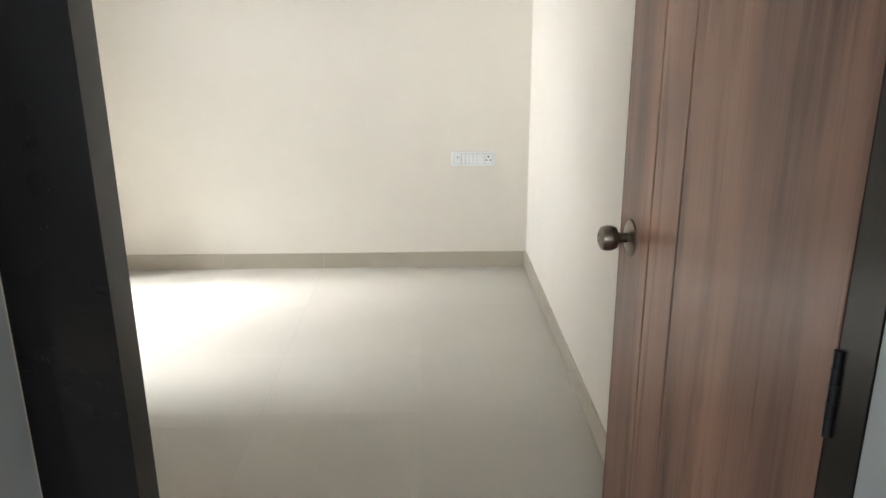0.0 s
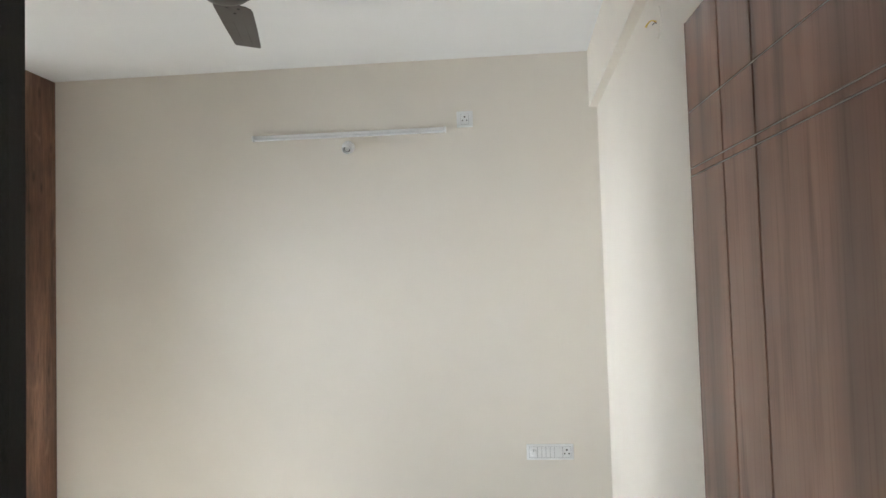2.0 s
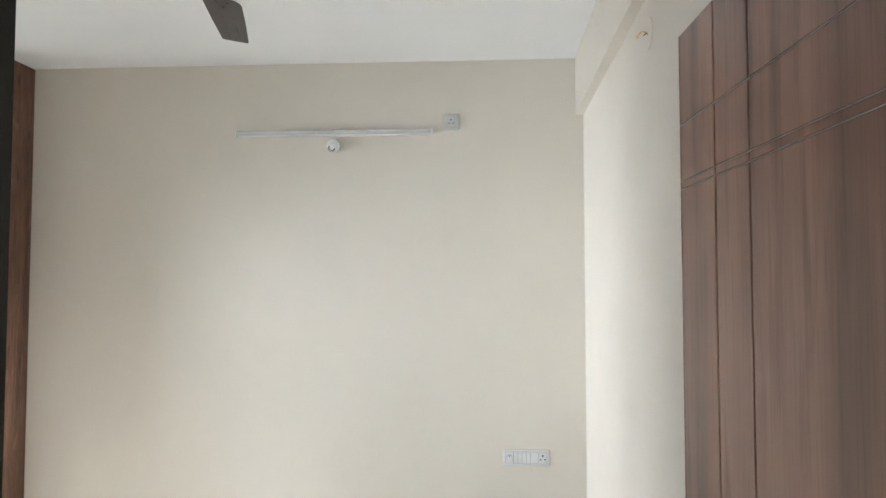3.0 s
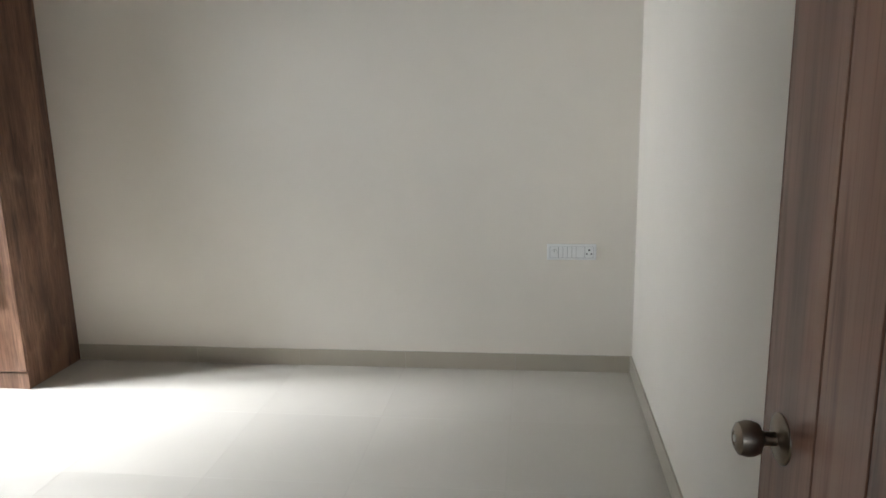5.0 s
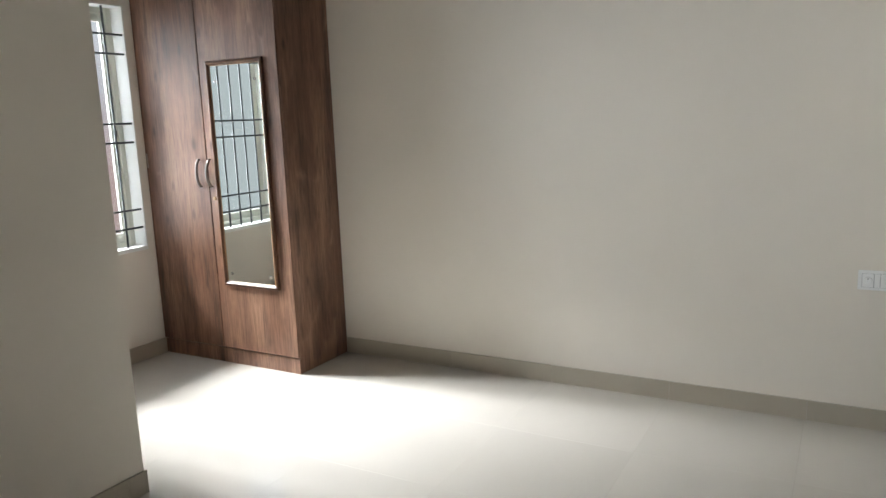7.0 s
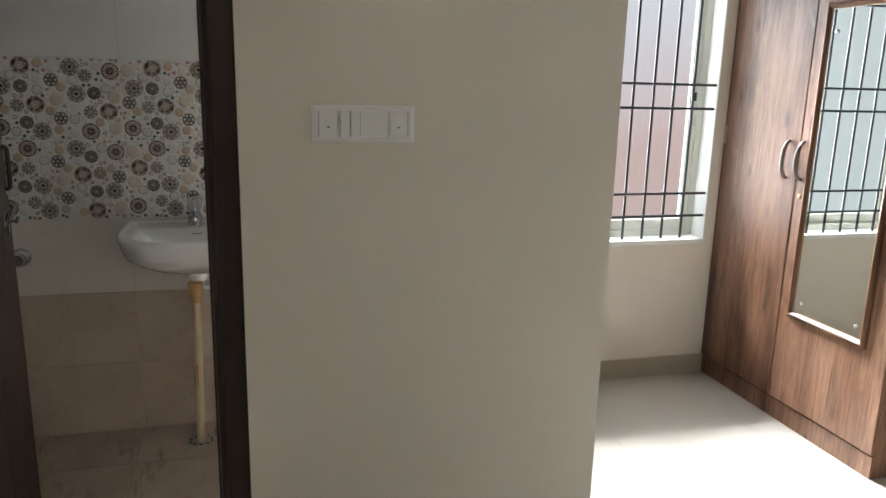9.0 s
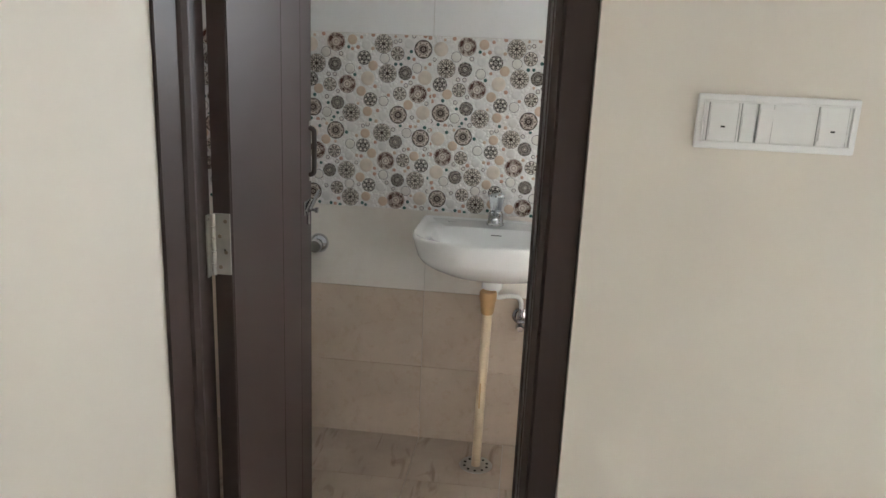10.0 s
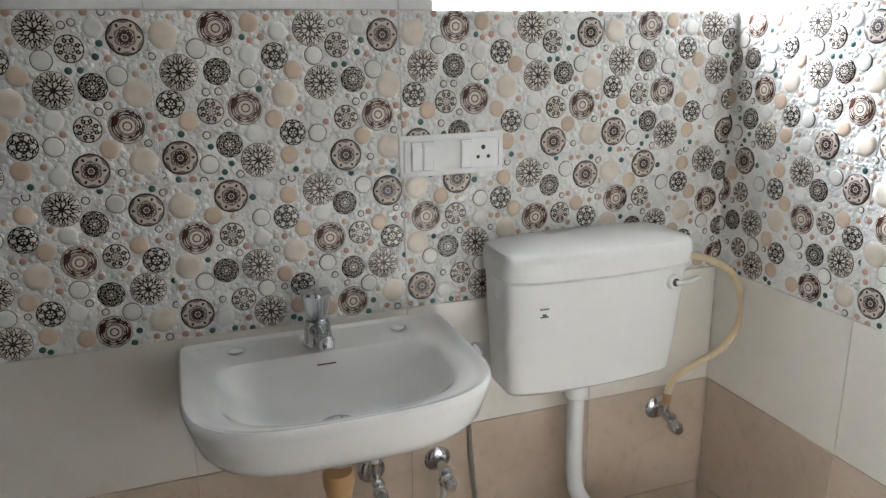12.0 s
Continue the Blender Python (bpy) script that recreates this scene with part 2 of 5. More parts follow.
def pebble_material():
    """Ground of the relief tile: off-white, covered in small raised pebbles."""
    m, n, l, p = nodes_of("white_pebble_relief")
    tc = n.new("ShaderNodeTexCoord")
    v = n.new("ShaderNodeTexVoronoi")
    v.feature = "F1"
    v.inputs["Scale"].default_value = 68.0
    l.new(tc.outputs["Object"], v.inputs["Vector"])
    dome = ramp(n, l, v.outputs["Distance"], [(0.0, (1, 1, 1)), (0.3, (0.7, 0.7, 0.7)), (0.48, (0, 0, 0))])
    dome.color_ramp.interpolation = "EASE"
    c = ramp(n, l, v.outputs["Distance"], [(0.2, (0.82, 0.815, 0.79)), (0.48, (0.74, 0.73, 0.70)), (0.8, (0.78, 0.77, 0.74))]).outputs[0]
    l.new(c, p.inputs["Base Color"])
    p.inputs["Roughness"].default_value = 0.28
    bumped(n, l, p, dome.outputs[0], 1.0, 0.004)
    return m


def motif_material(name, ground, ink, kind):
    """A round medallion: ink ornament on a pale ground, drawn by radius and angle about its middle."""
    m, n, l, p = nodes_of(name)
    uv = n.new("ShaderNodeUVMap")
    sep = n.new("ShaderNodeSeparateXYZ")
    l.new(uv.outputs[0], sep.inputs[0])

    def op(kind_, a, b=None, c=None):
        x = n.new("ShaderNodeMath")
        x.operation = kind_
        for i, v in enumerate((a, b, c)):
            if v is None:
                continue
            if isinstance(v, (int, float)):
                x.inputs[i].default_value = v
            else:
                l.new(v, x.inputs[i])
        return x.outputs[0]
    r = op("SQRT", op("ADD", op("MULTIPLY", sep.outputs[0], sep.outputs[0]), op("MULTIPLY", sep.outputs[1], sep.outputs[1])))
    a = op("ARCTAN2", sep.outputs[1], sep.outputs[0])
    rim = op("MULTIPLY", op("GREATER_THAN", r, 0.945 if kind in ("spokes", "swirl") else 0.68 if kind == "ringlet" else 0.9), op("LESS_THAN", r, 0.985))

    def line(value, middle, half):
        return op("LESS_THAN", op("ABSOLUTE", op("SUBTRACT", value, middle)), half)

    def petals(count, middle, long, wide, shift=0.0):
        """Distance measure of a ring of ovals: 1 on their outlines."""
        side = op("DIVIDE", op("MULTIPLY", r, op("SINE", op("MULTIPLY", op("ADD", a, shift), count / 2))), wide * count / 2)
        out = op("DIVIDE", op("SUBTRACT", r, middle), long)
        return op("SQRT", op("ADD", op("MULTIPLY", side, side), op("MULTIPLY", out, out)))
    if kind == "spokes":
        arm = op("DIVIDE", op("MULTIPLY", r, op("ABSOLUTE", op("SINE", op("MULTIPLY", a, 4)))), 4)
        spoke = op("MULTIPLY", op("LESS_THAN", arm, op("MULTIPLY_ADD", r, 0.03, 0.034)), op("LESS_THAN", r, 0.93))
        slit = op("MULTIPLY", op("LESS_THAN", arm, 0.016), op("GREATER_THAN", r, 0.4))
        e = petals(16, 0.66, 0.25, 0.075, math.pi / 16)
        body = op("MAXIMUM", op("SUBTRACT", spoke, slit), line(e, 0.85, 0.2))
        body = op("MAXIMUM", body, op("LESS_THAN", r, 0.13))
    elif kind == "flower":
        e1, e2 = petals(8, 0.66, 0.24, 0.23), petals(8, 0.66, 0.12, 0.1)
        body = op("MAXIMUM", line(e1, 0.9, 0.22), line(e2, 0.8, 0.4))
        body = op("MAXIMUM", body, line(petals(8, 0.28, 0.14, 0.09, math.pi / 8), 0.85, 0.25))
    elif kind == "lace":
        e1, e2 = petals(6, 0.6, 0.3, 0.26), petals(6, 0.66, 0.22, 0.16, math.pi / 6)
        body = op("MAXIMUM", line(e1, 0.9, 0.15), line(e2, 0.85, 0.2))
        body = op("MAXIMUM", body, op("MAXIMUM", line(petals(6, 0.24, 0.16, 0.1), 0.85, 0.24), line(r, 0.42, 0.03)))
    elif kind == "star":
        e = petals(6, 0.7, 0.19, 0.27)
        dark = op("MULTIPLY", op("GREATER_THAN", e, 0.95), op("GREATER_THAN", r, 0.46))
        leaf = op("MULTIPLY", op("LESS_THAN", e, 0.5), op("GREATER_THAN", op("COSINE", op("MULTIPLY", a, 18)), 0.0))
        centre = op("MAXIMUM", line(petals(6, 0.24, 0.2, 0.12), 0.85, 0.2), line(petals(6, 0.3, 0.12, 0.1, math.pi / 6), 0.8, 0.3))
        body = op("MAXIMUM", op("MAXIMUM", op("MULTIPLY", dark, 0.75), leaf), op("MULTIPLY", centre, op("LESS_THAN", r, 0.46)))
    elif kind == "cross":
        e = petals(8, 0.62, 0.2, 0.13, math.pi / 8)
        tips = op("MULTIPLY", op("LESS_THAN", e, 1.0), op("GREATER_THAN", e, 0.3))
        wheel = op("MULTIPLY", op("LESS_THAN", r, 0.34), op("LESS_THAN", op("ABSOLUTE", op("SINE", op("MULTIPLY", a, 4))), 0.5))
        arcs = line(petals(4, 0.78, 0.16, 0.3), 0.9, 0.13)
        body = op("MAXIMUM", op("MAXIMUM", tips, wheel), op("MAXIMUM", arcs, line(r, 0.36, 0.035)))
    elif kind == "swirl":
        tx = n.new("ShaderNodeTexNoise")
        tx.inputs["Scale"].default_value = 1.6
        l.new(uv.outputs[0], tx.inputs["Vector"])
        wob = op("ADD", r, op("MULTIPLY", tx.outputs[0], 0.16))
        fine_ = op("GREATER_THAN", op("SINE", op("MULTIPLY", wob, 46)), op("MULTIPLY_ADD", tx.outputs[0], -9.0, 3.95))
        band = op("MULTIPLY", op("GREATER_THAN", r, 0.5), op("LESS_THAN", r, 0.9))
        inner = op("MAXIMUM", line(r, 0.22, 0.035), line(r, 0.44, 0.03))
        body = op("MAXIMUM", op("MULTIPLY", fine_, band), inner)
    else:
        body = op("MULTIPLY", rim, 0.0)
    full = op("MAXIMUM", body, rim) if kind != "plain" else body
    tc = noise_at(n, l, 45.0, 2)
    g = ramp(n, l, tc.outputs[0], [(0.35, tuple(c * 0.88 for c in ground)), (0.65, ground)]).outputs[0]
    l.new(mixed(n, l, g, ink, full), p.inputs["Base Color"])
    p.inputs["Roughness"].default_value = 0.25
    if kind != "plain":
        bumped(n, l, p, full, -0.5, 0.0015)
    return m


PALE = (0.74, 0.68, 0.6)
MOTIFS = {
    "ground": pebble_material(),
    "spokes": motif_material("medallion_spokes", PALE, (0.035, 0.022, 0.018), "spokes"),
    "star": motif_material("medallion_star", (0.62, 0.53, 0.46), (0.042, 0.026, 0.022), "star"),
    "lace": motif_material("medallion_lace", (0.76, 0.72, 0.65), (0.032, 0.024, 0.022), "lace"),
    "flower": motif_material("medallion_flower", PALE, (0.036, 0.025, 0.022), "flower"),
    "cross": motif_material("medallion_cross", PALE, (0.035, 0.022, 0.018), "cross"),
    "swirl": motif_material("medallion_swirl", (0.74, 0.66, 0.58), (0.075, 0.032, 0.022), "swirl"),
    "ring": motif_material("medallion_ring", (0.8, 0.78, 0.73), (0.07, 0.055, 0.048), "ring"),
    "ringlet": motif_material("small_dark_ring", (0.78, 0.75, 0.7), (0.06, 0.045, 0.04), "ringlet"),
    "sand": motif_material("plain_sand_boss", (0.66, 0.52, 0.40), PALE, "plain"),
    "shell": motif_material("plain_shell_boss", (0.74, 0.66, 0.57), PALE, "plain"),
    "white": motif_material("plain_white_boss", (0.8, 0.79, 0.76), PALE, "plain"),
    "rose": motif_material("plain_rose_dot", (0.56, 0.36, 0.28), PALE, "plain"),
    "teal": motif_material("plain_teal_dot", (0.06, 0.14, 0.13), PALE, "plain"),
}


def glass(name, rough, tint=(0.97, 0.98, 0.98)):
    m, n, l, p = nodes_of(name)
    p.inputs["Base Color"].default_value = (*tint, 1)
    p.inputs["Transmission Weight"].default_value = 1.0
    p.inputs["Roughness"].default_value = rough
    p.inputs["IOR"].default_value = 1.1
    return m


GLASS = glass("window_glass", 0.02)
FROST = glass("frosted_glass", 0.25)


def mirror_material():
    m, n, l, p = nodes_of("mirror")
    p.inputs["Base Color"].default_value = (0.88, 0.91, 0.9, 1)
    p.inputs["Metallic"].default_value, p.inputs["Roughness"].default_value = 1.0, 0.02
    return m


MIRROR = mirror_material()


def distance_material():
    """Haze and a pink house front, far too close to focus on, beyond the windows; their daylight is put in as
    emission.
    """
    m, n, l, p = nodes_of("glowing_distance")
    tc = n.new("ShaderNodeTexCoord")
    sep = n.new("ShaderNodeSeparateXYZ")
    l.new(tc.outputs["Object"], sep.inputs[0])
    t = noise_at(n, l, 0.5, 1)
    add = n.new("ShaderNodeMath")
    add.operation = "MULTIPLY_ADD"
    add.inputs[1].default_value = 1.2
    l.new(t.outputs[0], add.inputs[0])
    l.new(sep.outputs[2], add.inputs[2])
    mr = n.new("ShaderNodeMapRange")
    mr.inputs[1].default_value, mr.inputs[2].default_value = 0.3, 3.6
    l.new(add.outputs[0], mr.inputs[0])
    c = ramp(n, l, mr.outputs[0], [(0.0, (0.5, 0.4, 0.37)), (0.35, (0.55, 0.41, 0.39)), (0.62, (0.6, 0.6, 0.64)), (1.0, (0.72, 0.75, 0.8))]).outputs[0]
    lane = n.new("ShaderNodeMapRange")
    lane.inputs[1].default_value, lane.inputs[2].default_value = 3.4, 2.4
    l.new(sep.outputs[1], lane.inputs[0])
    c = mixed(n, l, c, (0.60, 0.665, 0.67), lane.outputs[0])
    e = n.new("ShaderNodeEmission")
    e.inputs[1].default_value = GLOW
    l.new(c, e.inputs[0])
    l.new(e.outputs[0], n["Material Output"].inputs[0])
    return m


DISTANCE = distance_material()

# ---- mesh helpers ----


def mesh_of(bm, name, mats, smooth=False):
    bmesh.ops.recalc_face_normals(bm, faces=bm.faces)
    me = bpy.data.meshes.new(name)
    bm.to_mesh(me)
    bm.free()
    for m in mats if isinstance(mats, (list, tuple)) else [mats]:
        me.materials.append(m)
    if smooth:
        me.polygons.foreach_set("use_smooth", [True] * len(me.polygons))
        me.set_sharp_from_angle(angle=radians(38))
    return me


def part(name, bm, material, parent=None, label="", smooth=False):
    ob = new(name, mesh_of(bm, name, material, smooth))
    if parent is not None:
        ob.parent = parent
    if label:
        ob["label"] = label
    return ob


def thing(name, at, label, category, group="", turn=(0, 0, 0)):
    ob = new(name)
    ob.empty_display_size = 0.05
    ob.matrix_basis = pose(*at, *turn)
    return tagged(ob, label, category, group)


def structure(name, bm, material, label, category="", smooth=False):
    return tagged(part(name, bm, material, None, "", smooth), label, category or name.split("_")[0], kind="structure")


def box(bm, lo, hi, bevel=0.0, seg=1):
    c = [(a + b) / 2 for a, b in zip(lo, hi)]
    s = [abs(b - a) for a, b in zip(lo, hi)]
    g = bmesh.ops.create_cube(bm, size=1, matrix=Matrix.LocRotScale(c, None, s))
    if bevel:
        es = list({e for v in g["verts"] for e in v.link_edges})
        bmesh.ops.bevel(bm, geom=es, offset=bevel, segments=seg, affect="EDGES", profile=0.5)
    return bm


def boxes(*pairs, bevel=0.0, seg=1):
    bm = bmesh.new()
    for lo, hi in pairs:
        box(bm, lo, hi, bevel, seg)
    return bm


def lathe(profile, m=None, n=24, bm=None):
    """Turn (radius, height) pairs round z, then move by m."""
    bm = bm or bmesh.new()
    m = m or Matrix()
    rings = []
    for r, z in profile:
        if r < 1e-6:
            rings.append([bm.verts.new(m @ Vector((0, 0, z)))])
        else:
            rings.append([bm.verts.new(m @ Vector((r * math.cos(2 * math.pi * i / n), r * math.sin(2 * math.pi * i / n), z))) for i in range(n)])
    for a, b in zip(rings, rings[1:]):
        for i in range(n):
            j = (i + 1) % n
            q = [a[i % len(a)], a[j % len(a)], b[j % len(b)], b[i % len(b)]]
            q = list(dict.fromkeys(q))
            if len(q) > 2:
                bm.faces.new(q)
    return bm


def loft(rings, bm=None, cap=(True, True)):
    bm = bm or bmesh.new()
    vs = [[bm.verts.new(p) for p in ring] for ring in rings]
    k = len(vs[0])
    for a, b in zip(vs, vs[1:]):
        for i in range(k):
            bm.faces.new((a[i], a[(i + 1) % k], b[(i + 1) % k], b[i]))
    if cap[0]:
        bm.faces.new(list(reversed(vs[0])))
    if cap[1]:
        bm.faces.new(vs[-1])
    return bm


def curve_points(pts, per=8):
    """A smooth line through the points."""
    p = [Vector(q) for q in pts]
    p = [2 * p[0] - p[1], *p, 2 * p[-1] - p[-2]]
    out = []
    for i in range(1, len(p) - 2):
        for k in range(per):
            t = k / per
            a, b, c, d = p[i - 1], p[i], p[i + 1], p[i + 2]
            out.append(0.5 * (2 * b + (c - a) * t + (2 * a - 5 * b + 4 * c - d) * t * t + (3 * b - a - 3 * c + d) * t ** 3))
    out.append(p[-2])
    return out


def tube(pts, radius, n=12, per=8, bm=None, ridges=0):
    """A round bar or hose along the points; radius may be a function of the way along (0 to 1)."""
    line = curve_points(pts, per) if per > 1 else [Vector(q) for q in pts]
    rad = radius if callable(radius) else (lambda u: radius)
    t0 = (line[1] - line[0]).normalized()
    side = t0.orthogonal().normalized()
    rings = []
    for i, q in enumerate(line):
        t = (line[min(i + 1, len(line) - 1)] - line[max(i - 1, 0)]).normalized()
        side = (side - t * side.dot(t)).normalized()
        up = t.cross(side)
        r = rad(i / (len(line) - 1)) * (1 + (0.12 if ridges and i % 2 else 0))
        rings.append([q + r * (math.cos(2 * math.pi * k / n) * side + math.sin(2 * math.pi * k / n) * up) for k in range(n)])
    return loft(rings, bm)


def outline(w, d, cy, cx, z, back=9.0, front=2.6, n=48):
    """A D-shaped ring: width w along y, depth d along x, square towards -x and round towards +x."""
    pts = []
    for i in range(n):
        a = 2 * math.pi * i / n
        c, s = math.cos(a), math.sin(a)
        e = front if c > 0 else back
        x = math.copysign(abs(c) ** (2 / e), c) * d / 2
        y = math.copysign(abs(s) ** (2 / e), s) * w / 2
        pts.append((cx + x, cy + y, z))
    return pts


def prism(outline_xy, z0, z1, bm=None):
    return loft([[(x, y, z0) for x, y in outline_xy], [(x, y, z1) for x, y in outline_xy]], bm)


def tile_mesh(name, sx, sy, sz, mat, chamfer=0.0008):
    """A flat piece, its middle at the origin and its face at +z = sz."""
    bm = bmesh.new()
    h, k, c = sx / 2, sy / 2, chamfer
    low = [(-h, -k, 0), (h, -k, 0), (h, k, 0), (-h, k, 0)]
    mid = [(x, y, sz - c) for x, y, _ in low]
    top = [(math.copysign(h - c, x), math.copysign(k - c, y), sz) for x, y, _ in low]
    loft([low, mid, top], bm, (False, True))
    return mesh_of(bm, name, mat)


def lay(name, cells, frame_m, mat, depth, gap, parent, chamfer=0.0008):
    """Pieces in rectangles (u0, v0, u1, v1) of the plane frame_m, with joints between them, as children of parent."""
    made = {}
    for u0, v0, u1, v1 in cells:
        key = (round(u1 - u0, 3), round(v1 - v0, 3))
        if key not in made:
            made[key] = tile_mesh(name, key[0] - gap, key[1] - gap, depth, mat, chamfer)
        ob = new(name, made[key])
        ob.parent = parent
        ob.matrix_basis = frame_m @ Matrix.Translation(((u0 + u1) / 2, (v0 + v1) / 2, 0))


def cells(us, vs):
    return [(a, c, b, d) for a, b in zip(us, us[1:]) for c, d in zip(vs, vs[1:])]


# ---- plan, in metres ----
RIGHT, FAR, WIN, ENTRY, BATH, BATH_IN = 1.116, 3.72, -3.087, 0.345, -1.70, -1.889
BATH_Y0, BATH_Y1, BATH_END = -0.40, 1.893, 1.982
HIGH, LOW = 2.822, -0.045
W0, W1, WZ0, WZ1 = 2.08, 3.22, 0.684, 2.08          # window
V0, V1, VZ0, VZ1 = 1.157, 1.885, 1.446, 1.74          # bathroom ventilator
D0, D1, DZ = 0.115, 1.075, 2.16                        # entrance door opening in its wall
B0, B1, BZ = 0.345, 1.0725, 2.12                       # bathroom door opening in its wall
T = 0.2

# ---- structure ----
structure("wall_far", boxes(((WIN - T, FAR, -0.1), (RIGHT + T, FAR + T, HIGH))), CREAM, "cream painted plaster wall behind the bare floor", "wall")
structure("wall_right", boxes(((RIGHT, -2.6, -0.1), (RIGHT + T, FAR, HIGH))), CREAM, "cream painted plaster side wall with soft daylight", "wall")
structure("wall_window", boxes(
    ((WIN - T, W1, -0.1), (WIN, FAR, HIGH)), ((WIN - T, W0, -0.1), (WIN, W1, WZ0)), ((WIN - T, W0, WZ1), (WIN, W1, HIGH)),
    ((WIN - T, V1, -0.1), (WIN, W0, HIGH)), ((WIN - T, V0, -0.1), (WIN, V1, VZ0)), ((WIN - T, V0, VZ1), (WIN, V1, HIGH)),
    ((WIN - T, BATH_Y0 - 0.1, -0.1), (WIN, V0, HIGH))), CREAM, "cream painted outer wall with window and ventilator openings", "wall")
structure("wall_entrance", boxes(
    ((BATH, 0.212, -0.1), (D0, ENTRY, HIGH)), ((D1, 0.262, -0.1), (RIGHT, ENTRY, HIGH)), ((D0, 0.212, DZ), (D1, ENTRY, HIGH))),
    CREAM, "cream painted wall with the bedroom door opening", "wall")
structure("wall_bathroom", boxes(
    ((BATH_IN, BATH_Y0, -0.1), (BATH, B0, HIGH)), ((BATH_IN, B1, -0.1), (BATH, BATH_END, HIGH)), ((BATH_IN, B0, BZ), (BATH, B1, HIGH)),
    ((BATH_IN, B0, -0.1), (BATH, B1, -0.012))), CREAM, "cream painted wall with the bathroom door opening", "wall")
structure("wall_bathroom_side", boxes(((WIN, BATH_Y1, -0.1), (BATH_IN, BATH_END, HIGH))), CREAM, "cream partition between bathroom and window bay", "wall")
structure("wall_bathroom_back", boxes(((WIN, BATH_Y0 - 0.1, -0.1), (BATH, BATH_Y0, HIGH))), TILE_TOP, "plain white end wall of the bathroom", "wall")
# the passage's end is unseen; its opening is added to let light in
structure("wall_corridor", boxes(
    ((-1.7, -2.6, -0.1), (-1.5, BATH_Y0 - 0.1, HIGH)), ((BATH, ENTRY - T, -0.1), (D0, 0.212, HIGH)), ((1.038, ENTRY - T, -0.1), (RIGHT, 0.262, HIGH)), ((D0, ENTRY - T, DZ), (1.038, 0.212, HIGH)), ((-1.7, -2.8, -0.1), (-0.7, -2.6, HIGH)), ((0.7, -2.8, -0.1), (RIGHT + T, -2.6, HIGH)),
    ((-0.7, -2.8, -0.1), (0.7, -2.6, 0.8)), ((-0.7, -2.8, 2.1), (0.7, -2.6, HIGH))), CORRIDOR, "grey painted passage wall outside the bedroom", "wall")
structure("ceiling", boxes(((WIN - T, -2.8, HIGH), (RIGHT + T, FAR + T, HIGH + 0.15))), WHITE, "flat white painted ceiling", "ceiling")
structure("beam", boxes(((1.073, ENTRY, 2.509), (RIGHT, FAR, HIGH))), CREAM, "shallow cream plastered beam under the ceiling", "beam")
floor = structure("floor", boxes(((BATH, -2.8, -0.12), (RIGHT + T, FAR, -0.008)), ((WIN - T, BATH_END, -0.12), (BATH, FAR, -0.008))), GROUT,
                  "cream glossy vitrified tile floor, bare and clean", "floor")
bath_floor = structure("bathroom_floor", boxes(((WIN, BATH_Y0, -0.14), (BATH_IN, BATH_Y1, LOW - 0.008))), GROUT, "brown swirl-patterned bathroom floor tiles", "floor")
wall_basin = structure("wall_basin", boxes(((WIN, BATH_Y0, LOW - 0.005), (WIN + 0.002, BATH_Y1, VZ0)), ((WIN, BATH_Y0, VZ0), (WIN + 0.002, V0, HIGH)),
                       ((WIN, V1, VZ0), (WIN + 0.002, BATH_Y1, HIGH)), ((WIN, V0, VZ1), (WIN + 0.002, V1, HIGH))), PALE_GROUT,
                       "bathroom wall tiled beige below and pebble-patterned above", "wall")
wall_side = structure("wall_tiled_side", boxes(((WIN + 0.002, BATH_Y1 - 0.002, LOW - 0.005), (BATH_IN, BATH_Y1, HIGH))), PALE_GROUT,
                      "bathroom side wall with the same banded tiles", "wall")

# self-lit distance beyond the openings
structure("backdrop", boxes(((-6.2, -3.0, -3.0), (-6.15, 9.5, 3.3))), DISTANCE, "glowing backdrop of a hazy pink house front and sky outside", "backdrop")
structure("ground", boxes(((-60, -60, -3.2), (60, 60, -3.1))), GROUT, "grey ground below the windows", "ground")


# ---- entrance door ----
def door_frame(name, label, jambs, head, mat):
    ob = thing(name, (0, 0, 0), label, "door frame")
    ob["kind"] = "structure"
    for j in jambs:
        part("jamb", j, mat, ob)
    part("head", head, mat, ob)
    return ob


yo, ys, yi = 0.215, 0.265, 0.347
door_frame("door_frame_entrance", "black-brown polished wooden door frame of the bedroom", [
    prism([(D0, yo), (0.219, yo), (0.219, ys), (0.176, ys), (0.176, yi), (D0, yi)], -0.008, 2.16),
    prism([(1.075, 0.264), (1.075, yi), (1.036, yi), (1.036, 0.264)], -0.008, 2.16)],
    boxes(((D0, yo, 2.10), (1.036, yi, 2.16)), ((0.219, yo, 2.075), (1.036, ys, 2.10))), EBONY)


